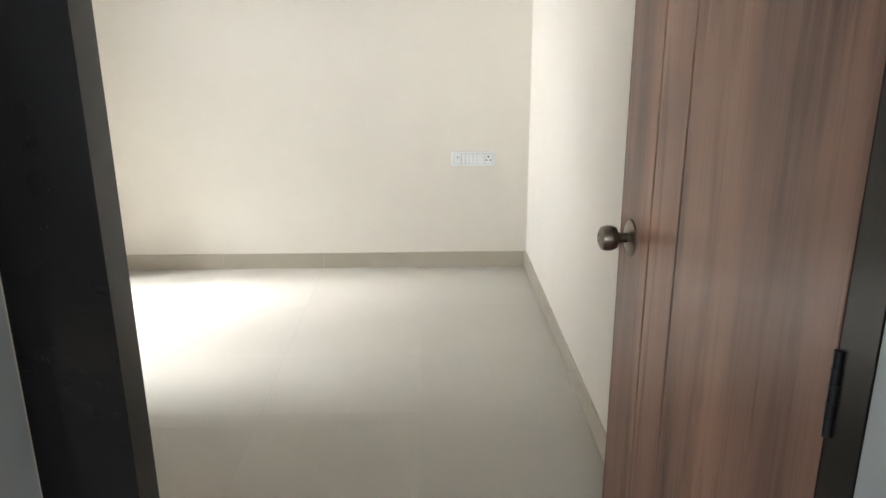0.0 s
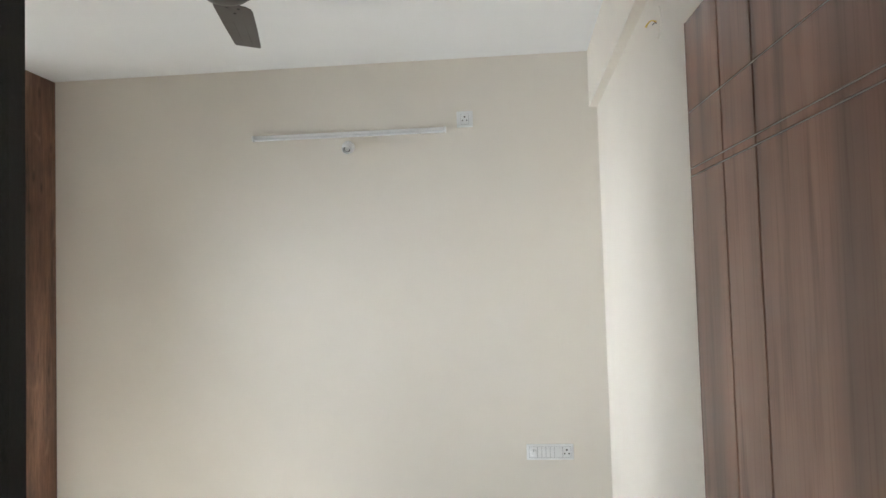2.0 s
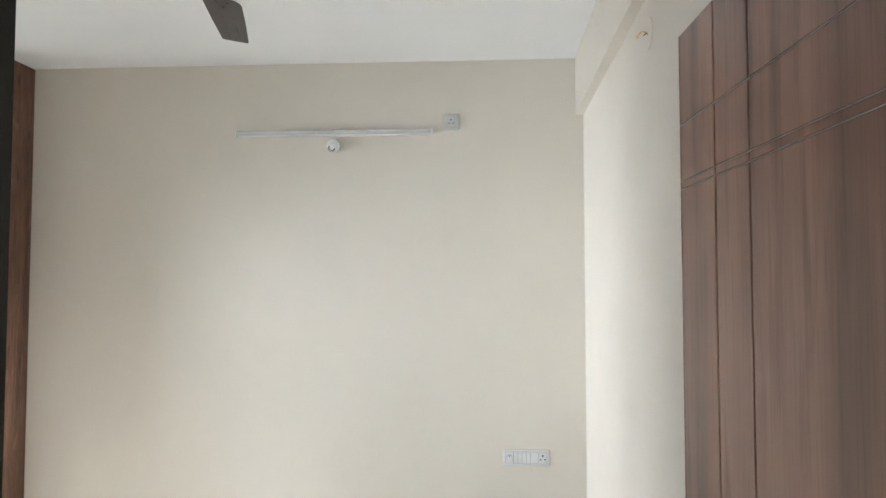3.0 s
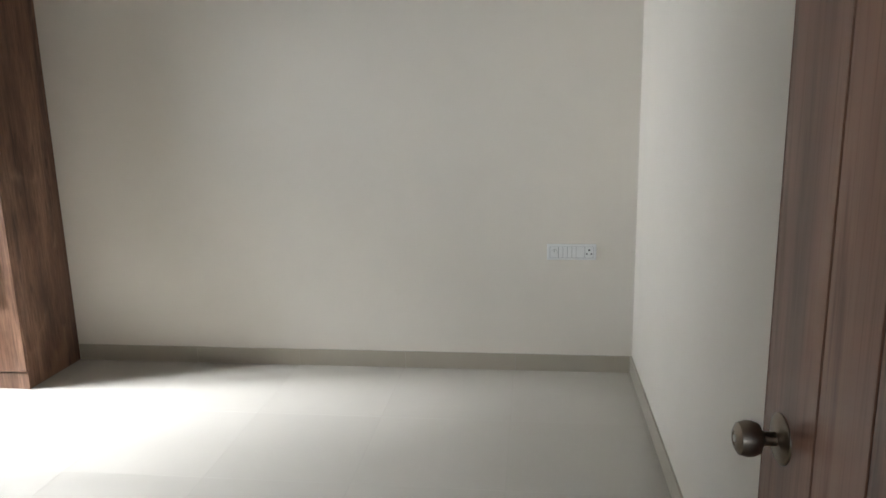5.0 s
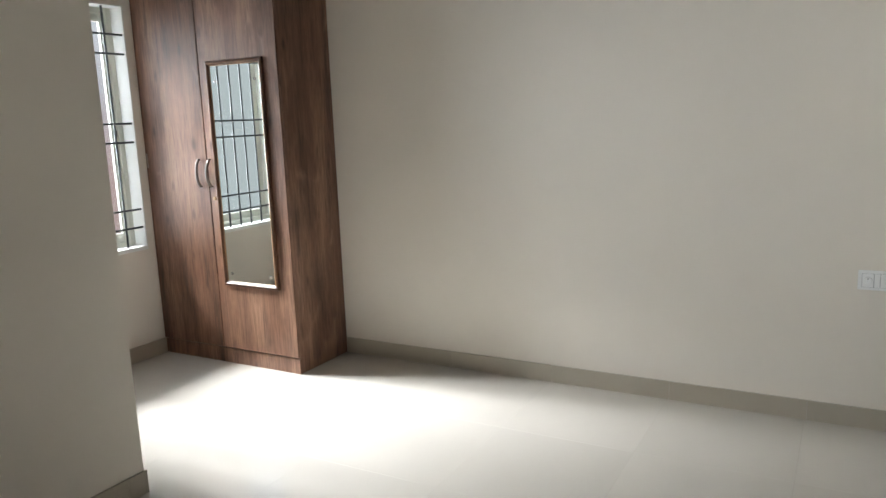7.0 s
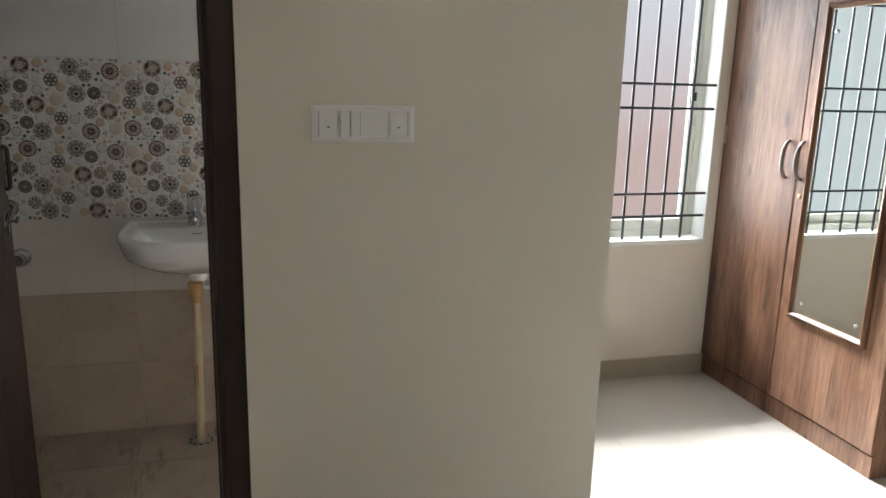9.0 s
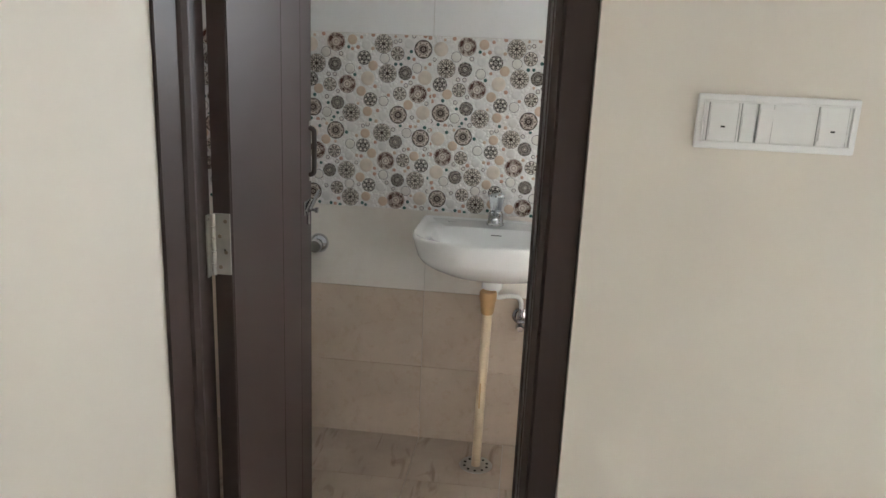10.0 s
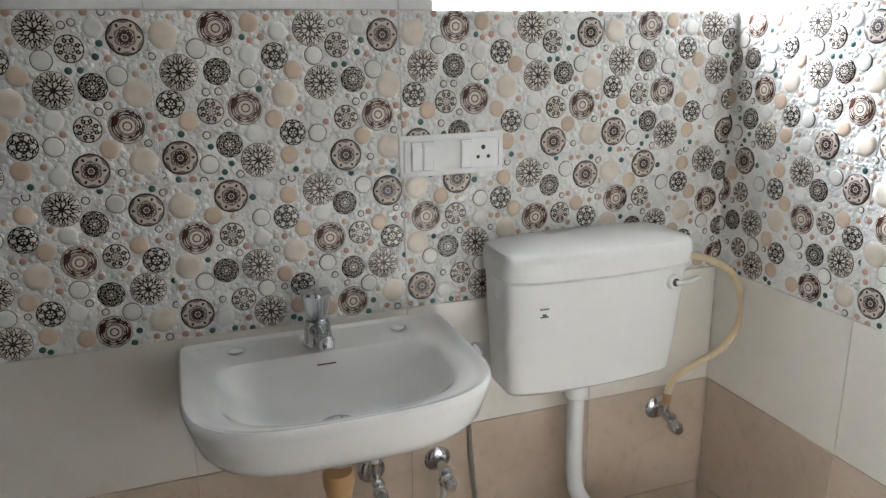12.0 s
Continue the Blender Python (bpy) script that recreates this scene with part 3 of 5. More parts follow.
def bedroom_door():
    """The leaf in its own axes: x runs from hinge to free edge, the room side is +y when shut."""
    L, H, th = 0.868, 2.079, 0.035
    d = thing("bedroom_door", (1.034, 0.334, 0.006), "open walnut-laminate flush door with routed grooves", "door", turn=(0, 0, 92.7))
    part("core", boxes(((0, -0.032, 0), (L, -0.003, H))), GROOVE, d)
    xs = [0, L - 0.345, L - 0.195, L]
    zs = [0, 1.766, 1.782, 1.895, H]
    for x0, x1 in zip(xs, xs[1:]):
        for z0, z1 in zip(zs, zs[1:]):
            part("panel", boxes(((x0 + 0.003, -0.004, z0 + 0.0012), (x1 - 0.003, 0.0, z1 - 0.0012)), bevel=0.0008), DOORWOOD, d)
    # pale strips paint the light that the grooves' lower lips catch
    for z in zs[1:-1]:
        part("groove_line", boxes(((0.0, -0.0034, z - 0.0007), (L, -0.0006, z + 0.0007))), GROOVE_HIGHLIGHT, d, "pale strip painting the light on the groove's lip")
    part("back_panel", boxes(((0, -th - 0.002, 0), (L, -0.032, H))), DOORWOOD, d)
    part("edge_band", boxes(((L, -th - 0.002, 0), (L + 0.0015, 0.0, H))), DOORWOOD, d)
    kx, kz = L - 0.078, 0.914
    m = pose(kx, 0, kz, -90)
    knob = part("knob", lathe([(0.0115, 0.008), (0.0115, 0.026), (0.015, 0.032), (0.025, 0.036), (0.029, 0.046), (0.0295, 0.056), (0.026, 0.068), (0.018, 0.073), (0.012, 0.074), (0.011, 0.072), (0, 0.072)], m, 28), BRASS, d, "antique brass round knob", True)
    part("rosette", lathe([(0.042, 0), (0.042, 0.002), (0.038, 0.005), (0.02, 0.009), (0.012, 0.01)], m, 32), BRASS, knob, "", True)
    part("keyway", lathe([(0, 0.0725), (0.006, 0.0725), (0.006, 0.0745), (0, 0.0745)], m, 14), STEEL, knob)
    part("back_knob", lathe([(0.034, 0.037), (0.034, 0.042), (0.011, 0.046), (0.011, 0.06), (0.028, 0.07), (0.029, 0.09), (0.02, 0.104), (0, 0.105)], pose(kx, 0, kz, 90), 24), BRASS, d, "", True)
    for z in (0.2, 0.88, 1.72):
        h = part("hinge", boxes(((-0.003, -0.034, z), (0.0, -0.001, z + 0.118)), bevel=0.0006), HINGE, d, "blackened steel butt hinge")
        for k in range(5):
            part("knuckle", lathe([(0, z + 0.0236 * k + 0.0005), (0.0055, z + 0.0236 * k + 0.0005), (0.0055, z + 0.0236 * k + 0.0231), (0, z + 0.0236 * k + 0.0231)], pose(-0.004, 0.0005, 0), 12), HINGE, h, "", True)
        for i, zz in enumerate((0.015, 0.044, 0.074, 0.103)):
            part("screw", lathe([(0.0042, 0.003), (0.0035, 0.004), (0, 0.0042)], Matrix.Translation((0, -0.012 - 0.012 * (i % 2), z + zz)) @ pose(0, 0, 0, 0, -90), 10), HINGE, h, "", True)
    return d


bedroom_door()


# ---- fan, tube light, sockets ----
def ceiling_fan():
    f = thing("ceiling_fan", (-0.31, 2.07, HIGH), "dark bronze three-blade ceiling fan, at rest", "fan")
    part("canopy", lathe([(0.06, 0), (0.06, -0.012), (0.045, -0.045), (0.02, -0.06)], None, 28), FAN, f, "", True)
    part("down_rod", lathe([(0.011, -0.05), (0.011, -0.16)], None, 14), FAN, f, "", True)
    part("lower_canopy", lathe([(0.018, -0.12), (0.03, -0.13), (0.042, -0.15), (0.05, -0.175), (0.056, -0.198)], None, 28), FAN, f, "", True)
    part("motor", lathe([(0.05, -0.195), (0.088, -0.2), (0.096, -0.21), (0.098, -0.228), (0.094, -0.236), (0.09, -0.2375), (0.089, -0.243), (0.083, -0.246), (0.08, -0.2465), (0.078, -0.251), (0.066, -0.26), (0.04, -0.267), (0, -0.27)], None, 40), FAN, f, "", True)
    part("trim_ring", lathe([(0.099, -0.216), (0.1005, -0.22), (0.099, -0.224)], None, 40), BRASS, f, "thin brass-toned ring", True)
    for a in (103, 223, 343):
        r = pose(0, 0, 0, 0, 0, a)
        stem = part("blade_arm", boxes(((0.08, -0.022, -0.234), (0.17, 0.022, -0.23)), bevel=0.0015), FAN, f)
        stem.matrix_basis = r
        outline_b = [(0.118, -0.03), (0.124, -0.05), (0.14, -0.064), (0.165, -0.069), (0.36, -0.063), (0.56, -0.053), (0.578, -0.049), (0.58, 0.048), (0.572, 0.053), (0.36, 0.063), (0.15, 0.069), (0.126, 0.066), (0.118, 0.055)]
        bm = bmesh.new()
        loft([[(x, y, -0.235 + 0.14 * y) for x, y in outline_b], [(x, y, -0.2325 + 0.14 * y) for x, y in outline_b]], bm)
        blade = part("blade", bm, FAN, f)
        blade.matrix_basis = r
        for y in (-0.02, 0.02):
            part("rib", boxes(((0.3, y - 0.0025, -0.2362 + 0.14 * y), (0.545, y + 0.0025, -0.2335 + 0.14 * y)), bevel=0.0008), FAN, blade)
        for x, y in ((0.15, -0.02), (0.15, 0.02), (0.2, 0.0)):
            part("screw", lathe([(0, -0.2375), (0.005, -0.237), (0.006, -0.2345)], pose(x, y, 0.14 * y), 12), HOLE, blade, "", True)
    return f


ceiling_fan()


def tube_light():
    t = thing("tube_light", (-0.265, FAR, 2.42), "slim white LED batten light, switched off", "tube light")
    part("housing", boxes(((-0.545, -0.024, -0.002), (0.545, -0.001, 0.018)), bevel=0.003, seg=2), PLASTIC, t)
    part("diffuser", boxes(((-0.54, -0.034, -0.012), (0.54, -0.006, 0.0)), bevel=0.004, seg=2), surface("milky_diffuser", (0.8, 0.8, 0.8), 0.4, vary=0.02, bump=0.0), t)
    for x in (-0.5475, 0.5475):
        part("end_cap", boxes(((x - 0.004, -0.035, -0.013), (x + 0.004, -0.001, 0.019)), bevel=0.002), PLASTIC, t)


tube_light()


def bulb_holder():
    b = thing("bulb_holder", (-0.268, FAR, 2.352), "empty white angled bulb holder on the wall", "bulb holder")
    part("base", lathe([(0.036, 0), (0.036, 0.012), (0.03, 0.022), (0, 0.022)], pose(0, 0, 0, 90), 28), PLASTIC, b, "", True)
    neck = pose(0, -0.018, 0, 125)
    part("socket", lathe([(0.02, 0), (0.022, 0.02), (0.024, 0.045), (0.021, 0.046), (0.018, 0.02), (0, 0.018)], neck, 28), PLASTIC, b, "", True)
    part("contact", lathe([(0, 0.0185), (0.0185, 0.0195), (0.0185, 0.0255), (0.0135, 0.0265)], neck, 24), HOLE, b, "dark ring inside the socket")
    part("contact_disc", lathe([(0.0135, 0.022), (0.013, 0.031), (0.009, 0.034), (0, 0.034)], neck, 20), PLASTIC, b, "", True)


bulb_holder()


def pin_holes(parent, u, v, s=1.0, big=False):
    """Three round sockets, drawn as short dark pegs."""
    k = 0.0115 * s
    for du, dv, r in ((0, k, 0.005 * s), (-k, -k * 0.7, 0.004 * s), (k, -k * 0.7, 0.004 * s)):
        part("pin_hole", lathe([(0, 0.0), (r, 0.0), (r, 0.0006), (0, 0.0006)], pose(u + du, v + dv, 0), 12), HOLE, parent)


def switch_plate(name, m, w, h, label, modules, group=""):
    """A wall plate in its own axes: x along, y up, z out of the wall. modules: (kind, middle)."""
    p = new(name)
    p.empty_display_size = 0.05
    p.matrix_basis = m
    tagged(p, label, "switch plate", group)
    part("backing", boxes(((-w / 2, -h / 2, 0), (w / 2, h / 2, 0.007)), bevel=0.003, seg=2), PLASTIC, p)
    part("inner_frame", boxes(((-w / 2 + 0.012, -h / 2 + 0.011, 0.006), (w / 2 - 0.012, h / 2 - 0.011, 0.0088)), bevel=0.0008), PLASTIC, p)
    part("rim", boxes(((-w / 2 + 0.009, h / 2 - 0.0125, 0.006), (w / 2 - 0.009, h / 2 - 0.009, 0.012)), ((-w / 2 + 0.009, -h / 2 + 0.009, 0.006), (w / 2 - 0.009, -h / 2 + 0.0125, 0.012)), ((-w / 2 + 0.009, -h / 2 + 0.0125, 0.006), (-w / 2 + 0.0125, h / 2 - 0.0125, 0.012)), ((w / 2 - 0.0125, -h / 2 + 0.0125, 0.006), (w / 2 - 0.009, h / 2 - 0.0125, 0.012)), bevel=0.001), PLASTIC, p)
    for kind, x in modules:
        half = {"switch": 0.0105, "pins": 0.0}.get(kind, 0.021)
        if half:
            # grey sheet paints the thin shadow line round the module
            part("gap", boxes(((x - half - 0.0011, -0.0296, 0.0086), (x + half + 0.0011, 0.0296, 0.0091))), GAP_SHADE, p)
        if kind == "switch":
            s = part("switch", boxes(((x - 0.0105, -0.0285, 0.0085), (x + 0.0105, 0.0285, 0.0115)), bevel=0.0008), PLASTIC, p)
            bm = loft([[(x - 0.0095, -0.021, 0.0115), (x + 0.0095, -0.021, 0.0115), (x + 0.0095, 0.021, 0.0115), (x - 0.0095, 0.021, 0.0115)],
                       [(x - 0.0095, -0.021, 0.013), (x + 0.0095, -0.021, 0.013), (x + 0.0095, 0.021, 0.0165), (x - 0.0095, 0.021, 0.0165)]])
            part("rocker", bm, PLASTIC, s)
        elif kind == "wide_switch":
            s = part("switch", boxes(((x - 0.021, -0.0285, 0.0085), (x + 0.021, 0.0285, 0.0115)), bevel=0.0008), PLASTIC, p)
            bm = loft([[(x - 0.0195, -0.021, 0.0115), (x + 0.0195, -0.021, 0.0115), (x + 0.0195, 0.021, 0.0115), (x - 0.0195, 0.021, 0.0115)],
                       [(x - 0.0195, -0.021, 0.0155), (x + 0.0195, -0.021, 0.0155), (x + 0.0195, 0.021, 0.0125), (x - 0.0195, 0.021, 0.0125)]])
            part("rocker", bm, PLASTIC, s)
            part("indicator", boxes(((x - 0.003, -0.008, 0.0142), (x + 0.003, -0.0055, 0.0152))), HOLE, s)
        elif kind == "socket":
            s = part("socket", boxes(((x - 0.021, -0.0285, 0.0085), (x + 0.021, 0.0285, 0.012)), bevel=0.001), PLASTIC, p)
            pin_holes(s, x, 0)
            for c in s.children:
                c.matrix_basis = Matrix.Translation((0, 0, 0.0119))
        elif kind == "pins":
            pin_holes(p, x, 0)
            for c in p.children:
                if c.name.startswith("pin_hole"):
                    c.matrix_basis = Matrix.Translation((0, 0, 0.0087))
        elif kind == "regulator":
            s = part("regulator", boxes(((x - 0.021, -0.0285, 0.0085), (x + 0.021, 0.0285, 0.0112)), bevel=0.0008), PLASTIC, p)
            part("dial", lathe([(0.017, 0.011), (0.0165, 0.02), (0.014, 0.024), (0, 0.024)], pose(x, 0, 0), 28), PLASTIC, s, "", True)
            part("pointer", boxes(((x - 0.001, 0.004, 0.0238), (x + 0.001, 0.014, 0.0246))), HOLE, s)
        elif kind == "blank":
            part("blank_cover", boxes(((x - 0.0212, -0.0285, 0.0085), (x + 0.0212, 0.0285, 0.0112)), bevel=0.0004), PLASTIC, p)
    return p


switch_plate("switch_plate", pose(0.794, FAR, 0.653, 90), 0.251, 0.084, "white plate with fan dial, switches and socket", 
             [("regulator", -0.089), ("switch", -0.0555), ("switch", -0.033), ("switch", -0.0105), ("switch", 0.012), ("blank", 0.0448), ("socket", 0.0885)])
switch_plate("switch_plate", pose(BATH, 1.346, 1.304, 90, 0, 90), 0.235, 0.082, "cream-white plate of wide switches beside the bathroom door",
             [("wide_switch", -0.079), ("switch", -0.042), ("switch", -0.018), ("wide_switch", 0.079)])
switch_plate("switch_plate", pose(WIN + 0.006, 1.191, 1.173, 90, 0, 90), 0.226, 0.084, "white plate with switches and socket on patterned tiles",
             [("switch", -0.078), ("switch", -0.0535), ("switch", 0.0285), ("pins", 0.067)])
sock = switch_plate("wall_socket", pose(0.391, FAR, 2.478, 90), 0.09, 0.09, "white three-pin wall socket high on the wall", [("socket", 0.0)])
sock["category"] = "socket"


def wire_point():
    w = thing("wire_point", (RIGHT, 2.04, 2.378), "round capped light point with loose wires", "wire outlet")
    part("cover", lathe([(0.052, 0), (0.05, 0.004), (0, 0.006)], pose(0, 0, 0, 0, -90), 28), CREAM, w, "cream painted round cover", True)
    part("wire", tube([(-0.004, 0, 0.004), (-0.022, -0.003, 0.006), (-0.034, 0.002, -0.002), (-0.04, 0.004, -0.012)], lambda u: 0.0014 + 0.0022 * u * u, 8, 6), YELLOW, w, "yellow wire", True)
    part("wire", tube([(-0.004, 0.004, 0.0), (-0.016, 0.006, 0.008), (-0.026, 0.008, 0.008), (-0.032, 0.008, 0.001)], 0.0013, 8, 6), COPPER, w, "red-brown wire", True)
    part("wire", tube([(-0.004, 0.0, -0.004), (-0.012, -0.003, -0.001), (-0.02, -0.003, -0.008)], 0.0013, 8, 6), HOLE, w, "black wire", True)


wire_point()


# ---- wardrobe ----
def wardrobe():
    x0, x1, y0, y1, top = WIN + 0.004, -2.009, 3.27, FAR - 0.004, HIGH - 0.004
    w = thing("wardrobe", ((x0 + x1) / 2, (y0 + y1) / 2, 0), "teak laminate two-door wardrobe with a framed mirror", "wardrobe")
    inv = Matrix.Translation((-(x0 + x1) / 2, -(y0 + y1) / 2, 0))

    def piece(name, bm, mat, parent=w, label="", smooth=False):
        bmesh.ops.transform(bm, matrix=inv, verts=bm.verts)
        return part(name, bm, mat, parent, label, smooth)
    piece("side_panel", boxes(((x1 - 0.018, y0 + 0.018, 0), (x1, y1, top)), bevel=0.001), TEAK)
    piece("side_panel", boxes(((x0, y0 + 0.018, 0), (x0 + 0.018, y1, top)), bevel=0.001), TEAK)
    piece("back_panel", boxes(((x0 + 0.018, y1 - 0.01, 0.09), (x1 - 0.018, y1, top))), TEAK)
    piece("top_panel", boxes(((x0 + 0.018, y0 + 0.02, top - 0.018), (x1 - 0.018, y1 - 0.01, top))), TEAK)
    piece("bottom_panel", boxes(((x0 + 0.018, y0 + 0.02, 0.09), (x1 - 0.018, y1 - 0.01, 0.108))), TEAK)
    piece("plinth", boxes(((x0, y0 + 0.006, 0), (x1, y0 + 0.0175, 0.088)), bevel=0.001), TEAK)
    mid = -2.575
    # black strips behind the joints paint the dark of the gaps
    piece("shadow_gap", boxes(((mid - 0.004, y0 + 0.0172, 0.096), (mid + 0.004, y0 + 0.0182, top - 0.02)), ((x0 + 0.02, y0 + 0.0174, 0.0925), (x1 - 0.02, y0 + 0.0184, 0.0958))), HOLE)
    left = piece("door", boxes(((x0 + 0.002, y0 - 0.001, 0.096), (mid - 0.003, y0 + 0.017, top - 0.004)), bevel=0.0012), TEAK)
    right = piece("door", boxes(((mid + 0.003, y0 - 0.001, 0.096), (x1 - 0.001, y0 + 0.017, top - 0.004)), bevel=0.0012), TEAK)
    mx0, mx1, mz0, mz1, f = -2.512, -2.104, 0.477, 1.732, 0.024
    # mitred moulding round the mirror
    for k, (a, b) in enumerate((((mx0, mz0), (mx1, mz0)), ((mx1, mz0), (mx1, mz1)), ((mx1, mz1), (mx0, mz1)), ((mx0, mz1), (mx0, mz0)))):
        ax, az = a
        bx, bz = b
        tx, tz = (bx - ax), (bz - az)
        ln = math.hypot(tx, tz)
        tx, tz = tx / ln, tz / ln
        nx, nz = -tz, tx
        prof = [(0.0, 0.0), (0.0, 0.010), (0.004, 0.016), (0.012, 0.019), (0.018, 0.015), (f, 0.008), (f, 0.0)]
        rings = []
        for px_, pz_, s in ((ax, az, 1), (bx, bz, -1)):
            rings.append([(px_ + nx * u + tx * u * s, y0 - 0.001 - d, pz_ + nz * u + tz * u * s) for u, d in prof])
        piece("mirror_moulding", loft(rings), MOULD, right, "carved brown mirror moulding")
        inner = f
        bead = [[(px_ + nx * u + tx * u * s, y0 - 0.001 - d, pz_ + nz * u + tz * u * s) for u, d in ((inner, 0.0), (inner, 0.008), (inner + 0.003, 0.008), (inner + 0.003, 0.0))] for px_, pz_, s in ((ax, az, 1), (bx, bz, -1))]
        piece("bead", loft(bead), GILT, right, "pale gold inner bead")
    piece("mirror", boxes(((mx0 + f - 0.002, y0 - 0.006, mz0 + f - 0.002), (mx1 - f + 0.002, y0 - 0.001, mz1 - f + 0.002))), MIRROR, right, "clear silvered mirror glass")
    for x, z in ((mx0 + 0.06, mz0 + 0.07), (mx1 - 0.06, mz0 + 0.07), (mx0 + 0.06, mz1 - 0.11), (mx1 - 0.06, mz1 - 0.11)):
        piece("mirror_stud", lathe([(0.008, 0.005), (0.008, 0.008), (0.006, 0.011), (0, 0.012)], pose(x, y0 - 0.001, z, 90), 16), CHROME, right, "chrome mirror stud", True)
    for x, door in ((-2.634, left), (-2.549, right)):
        s = 1 if door is left else -1
        piece("handle", tube([(x, y0 - 0.001, 1.045), (x, y0 - 0.014, 1.05), (x + 0.002 * s, y0 - 0.03, 1.08), (x + 0.003 * s, y0 - 0.035, 1.12), (x + 0.002 * s, y0 - 0.03, 1.16), (x, y0 - 0.014, 1.193), (x, y0 - 0.001, 1.198)], lambda u: 0.0055 + 0.0035 * math.sin(math.pi * u), 12, 8), GUNMETAL, door, "curved steel bow handle", True)
    piece("lock", lathe([(0.011, 0), (0.011, 0.004), (0.007, 0.006), (0, 0.006)], pose(-2.538, y0 - 0.001, 0.978, 90), 20), GILT, right, "small brass lock", True)
    piece("latch", boxes(((x0 + 0.012, y0 - 0.006, 1.15), (x0 + 0.02, y0 - 0.001, 1.235)), bevel=0.002), STEEL, left, "slim steel tower bolt")


wardrobe()


# ---- window and grille ----
def window():
    w = thing("window_1", (WIN - 0.1, (W0 + W1) / 2, WZ0), "ivory sliding window behind a black grille", "window")
    w["kind"] = "structure"
    o = Matrix.Translation((-(WIN - 0.1), -(W0 + W1) / 2, -WZ0))

    def piece(name, bm, mat, parent=w, label=""):
        bmesh.ops.transform(bm, matrix=o, verts=bm.verts)
        return part(name, bm, mat, parent, label)
    xa, xb = WIN - 0.165, WIN - 0.10
    fr = piece("window_frame", boxes(((xa, W0, WZ0), (xb, W0 + 0.04, WZ1)), ((xa, W1 - 0.04, WZ0), (xb, W1, WZ1)), ((xa, W0 + 0.04, WZ0), (xb, W1 - 0.04, WZ0 + 0.035)), ((xa, W0 + 0.04, WZ1 - 0.04), (xb, W1 - 0.04, WZ1)), bevel=0.003), ALU)
    mid = (W0 + W1) / 2
    for a, b, x in ((W0 + 0.04, mid + 0.02, xa + 0.012), (mid - 0.02, W1 - 0.04, xa + 0.038)):
        s = piece("sash", boxes(((x, a, WZ0 + 0.035), (x + 0.022, a + 0.042, WZ1 - 0.04)), ((x, b - 0.042, WZ0 + 0.035), (x + 0.022, b, WZ1 - 0.04)), ((x, a + 0.042, WZ0 + 0.035), (x + 0.022, b - 0.042, WZ0 + 0.085)), ((x, a + 0.042, WZ1 - 0.085), (x + 0.022, b - 0.042, WZ1 - 0.04)), bevel=0.002), ALU)
        g = piece("pane", boxes(((x + 0.009, a + 0.04, WZ0 + 0.083), (x + 0.013, b - 0.04, WZ1 - 0.083))), FROST, s, "hazy window glass")
        g.visible_shadow = False
    piece("catch", boxes(((xb - 0.004, W1 - 0.072, 1.34), (xb + 0.012, W1 - 0.056, 1.38)), bevel=0.002), HOLE, w, "black window catch")
    piece("sill", boxes(((WIN - 0.10, W0, WZ0 - 0.02), (WIN + 0.006, W1, WZ0 + 0.004)), bevel=0.003), REVEAL, w, "white painted sill")
    for lo, hi in (((WIN - T, W0 - 0.001, WZ0), (WIN + 0.001, W0 + 0.006, WZ1)), ((WIN - T, W1 - 0.006, WZ0), (WIN + 0.001, W1 + 0.001, WZ1)), ((WIN - T, W0 + 0.006, WZ1 - 0.006), (WIN + 0.001, W1 - 0.006, WZ1 + 0.001))):
        piece("reveal", boxes((lo, hi)), REVEAL, w, "white painted reveal")
    g = thing("window_grille", (WIN - 0.03, mid, WZ0), "black painted steel bar window grille", "grille")
    o = Matrix.Translation((-(WIN - 0.03), -mid, -WZ0))
    gx = WIN - 0.03
    for i in range(10):
        y = 3.085 - 0.103 * i + 0.02
        if W0 + 0.02 < y < W1 - 0.02:
            piece("bar", tube([(gx, y, WZ0 + 0.003), (gx, y, WZ1 - 0.004)], 0.0063, 8, 1), BLACKBAR, g)
    for z in (0.80, 0.908, 1.306, 1.415, 1.81, 1.918):
        piece("cross_bar", tube([(gx + 0.011, W0 + 0.006, z), (gx + 0.011, W1 - 0.006, z)], 0.0063, 8, 1), BLACKBAR, g)


window()


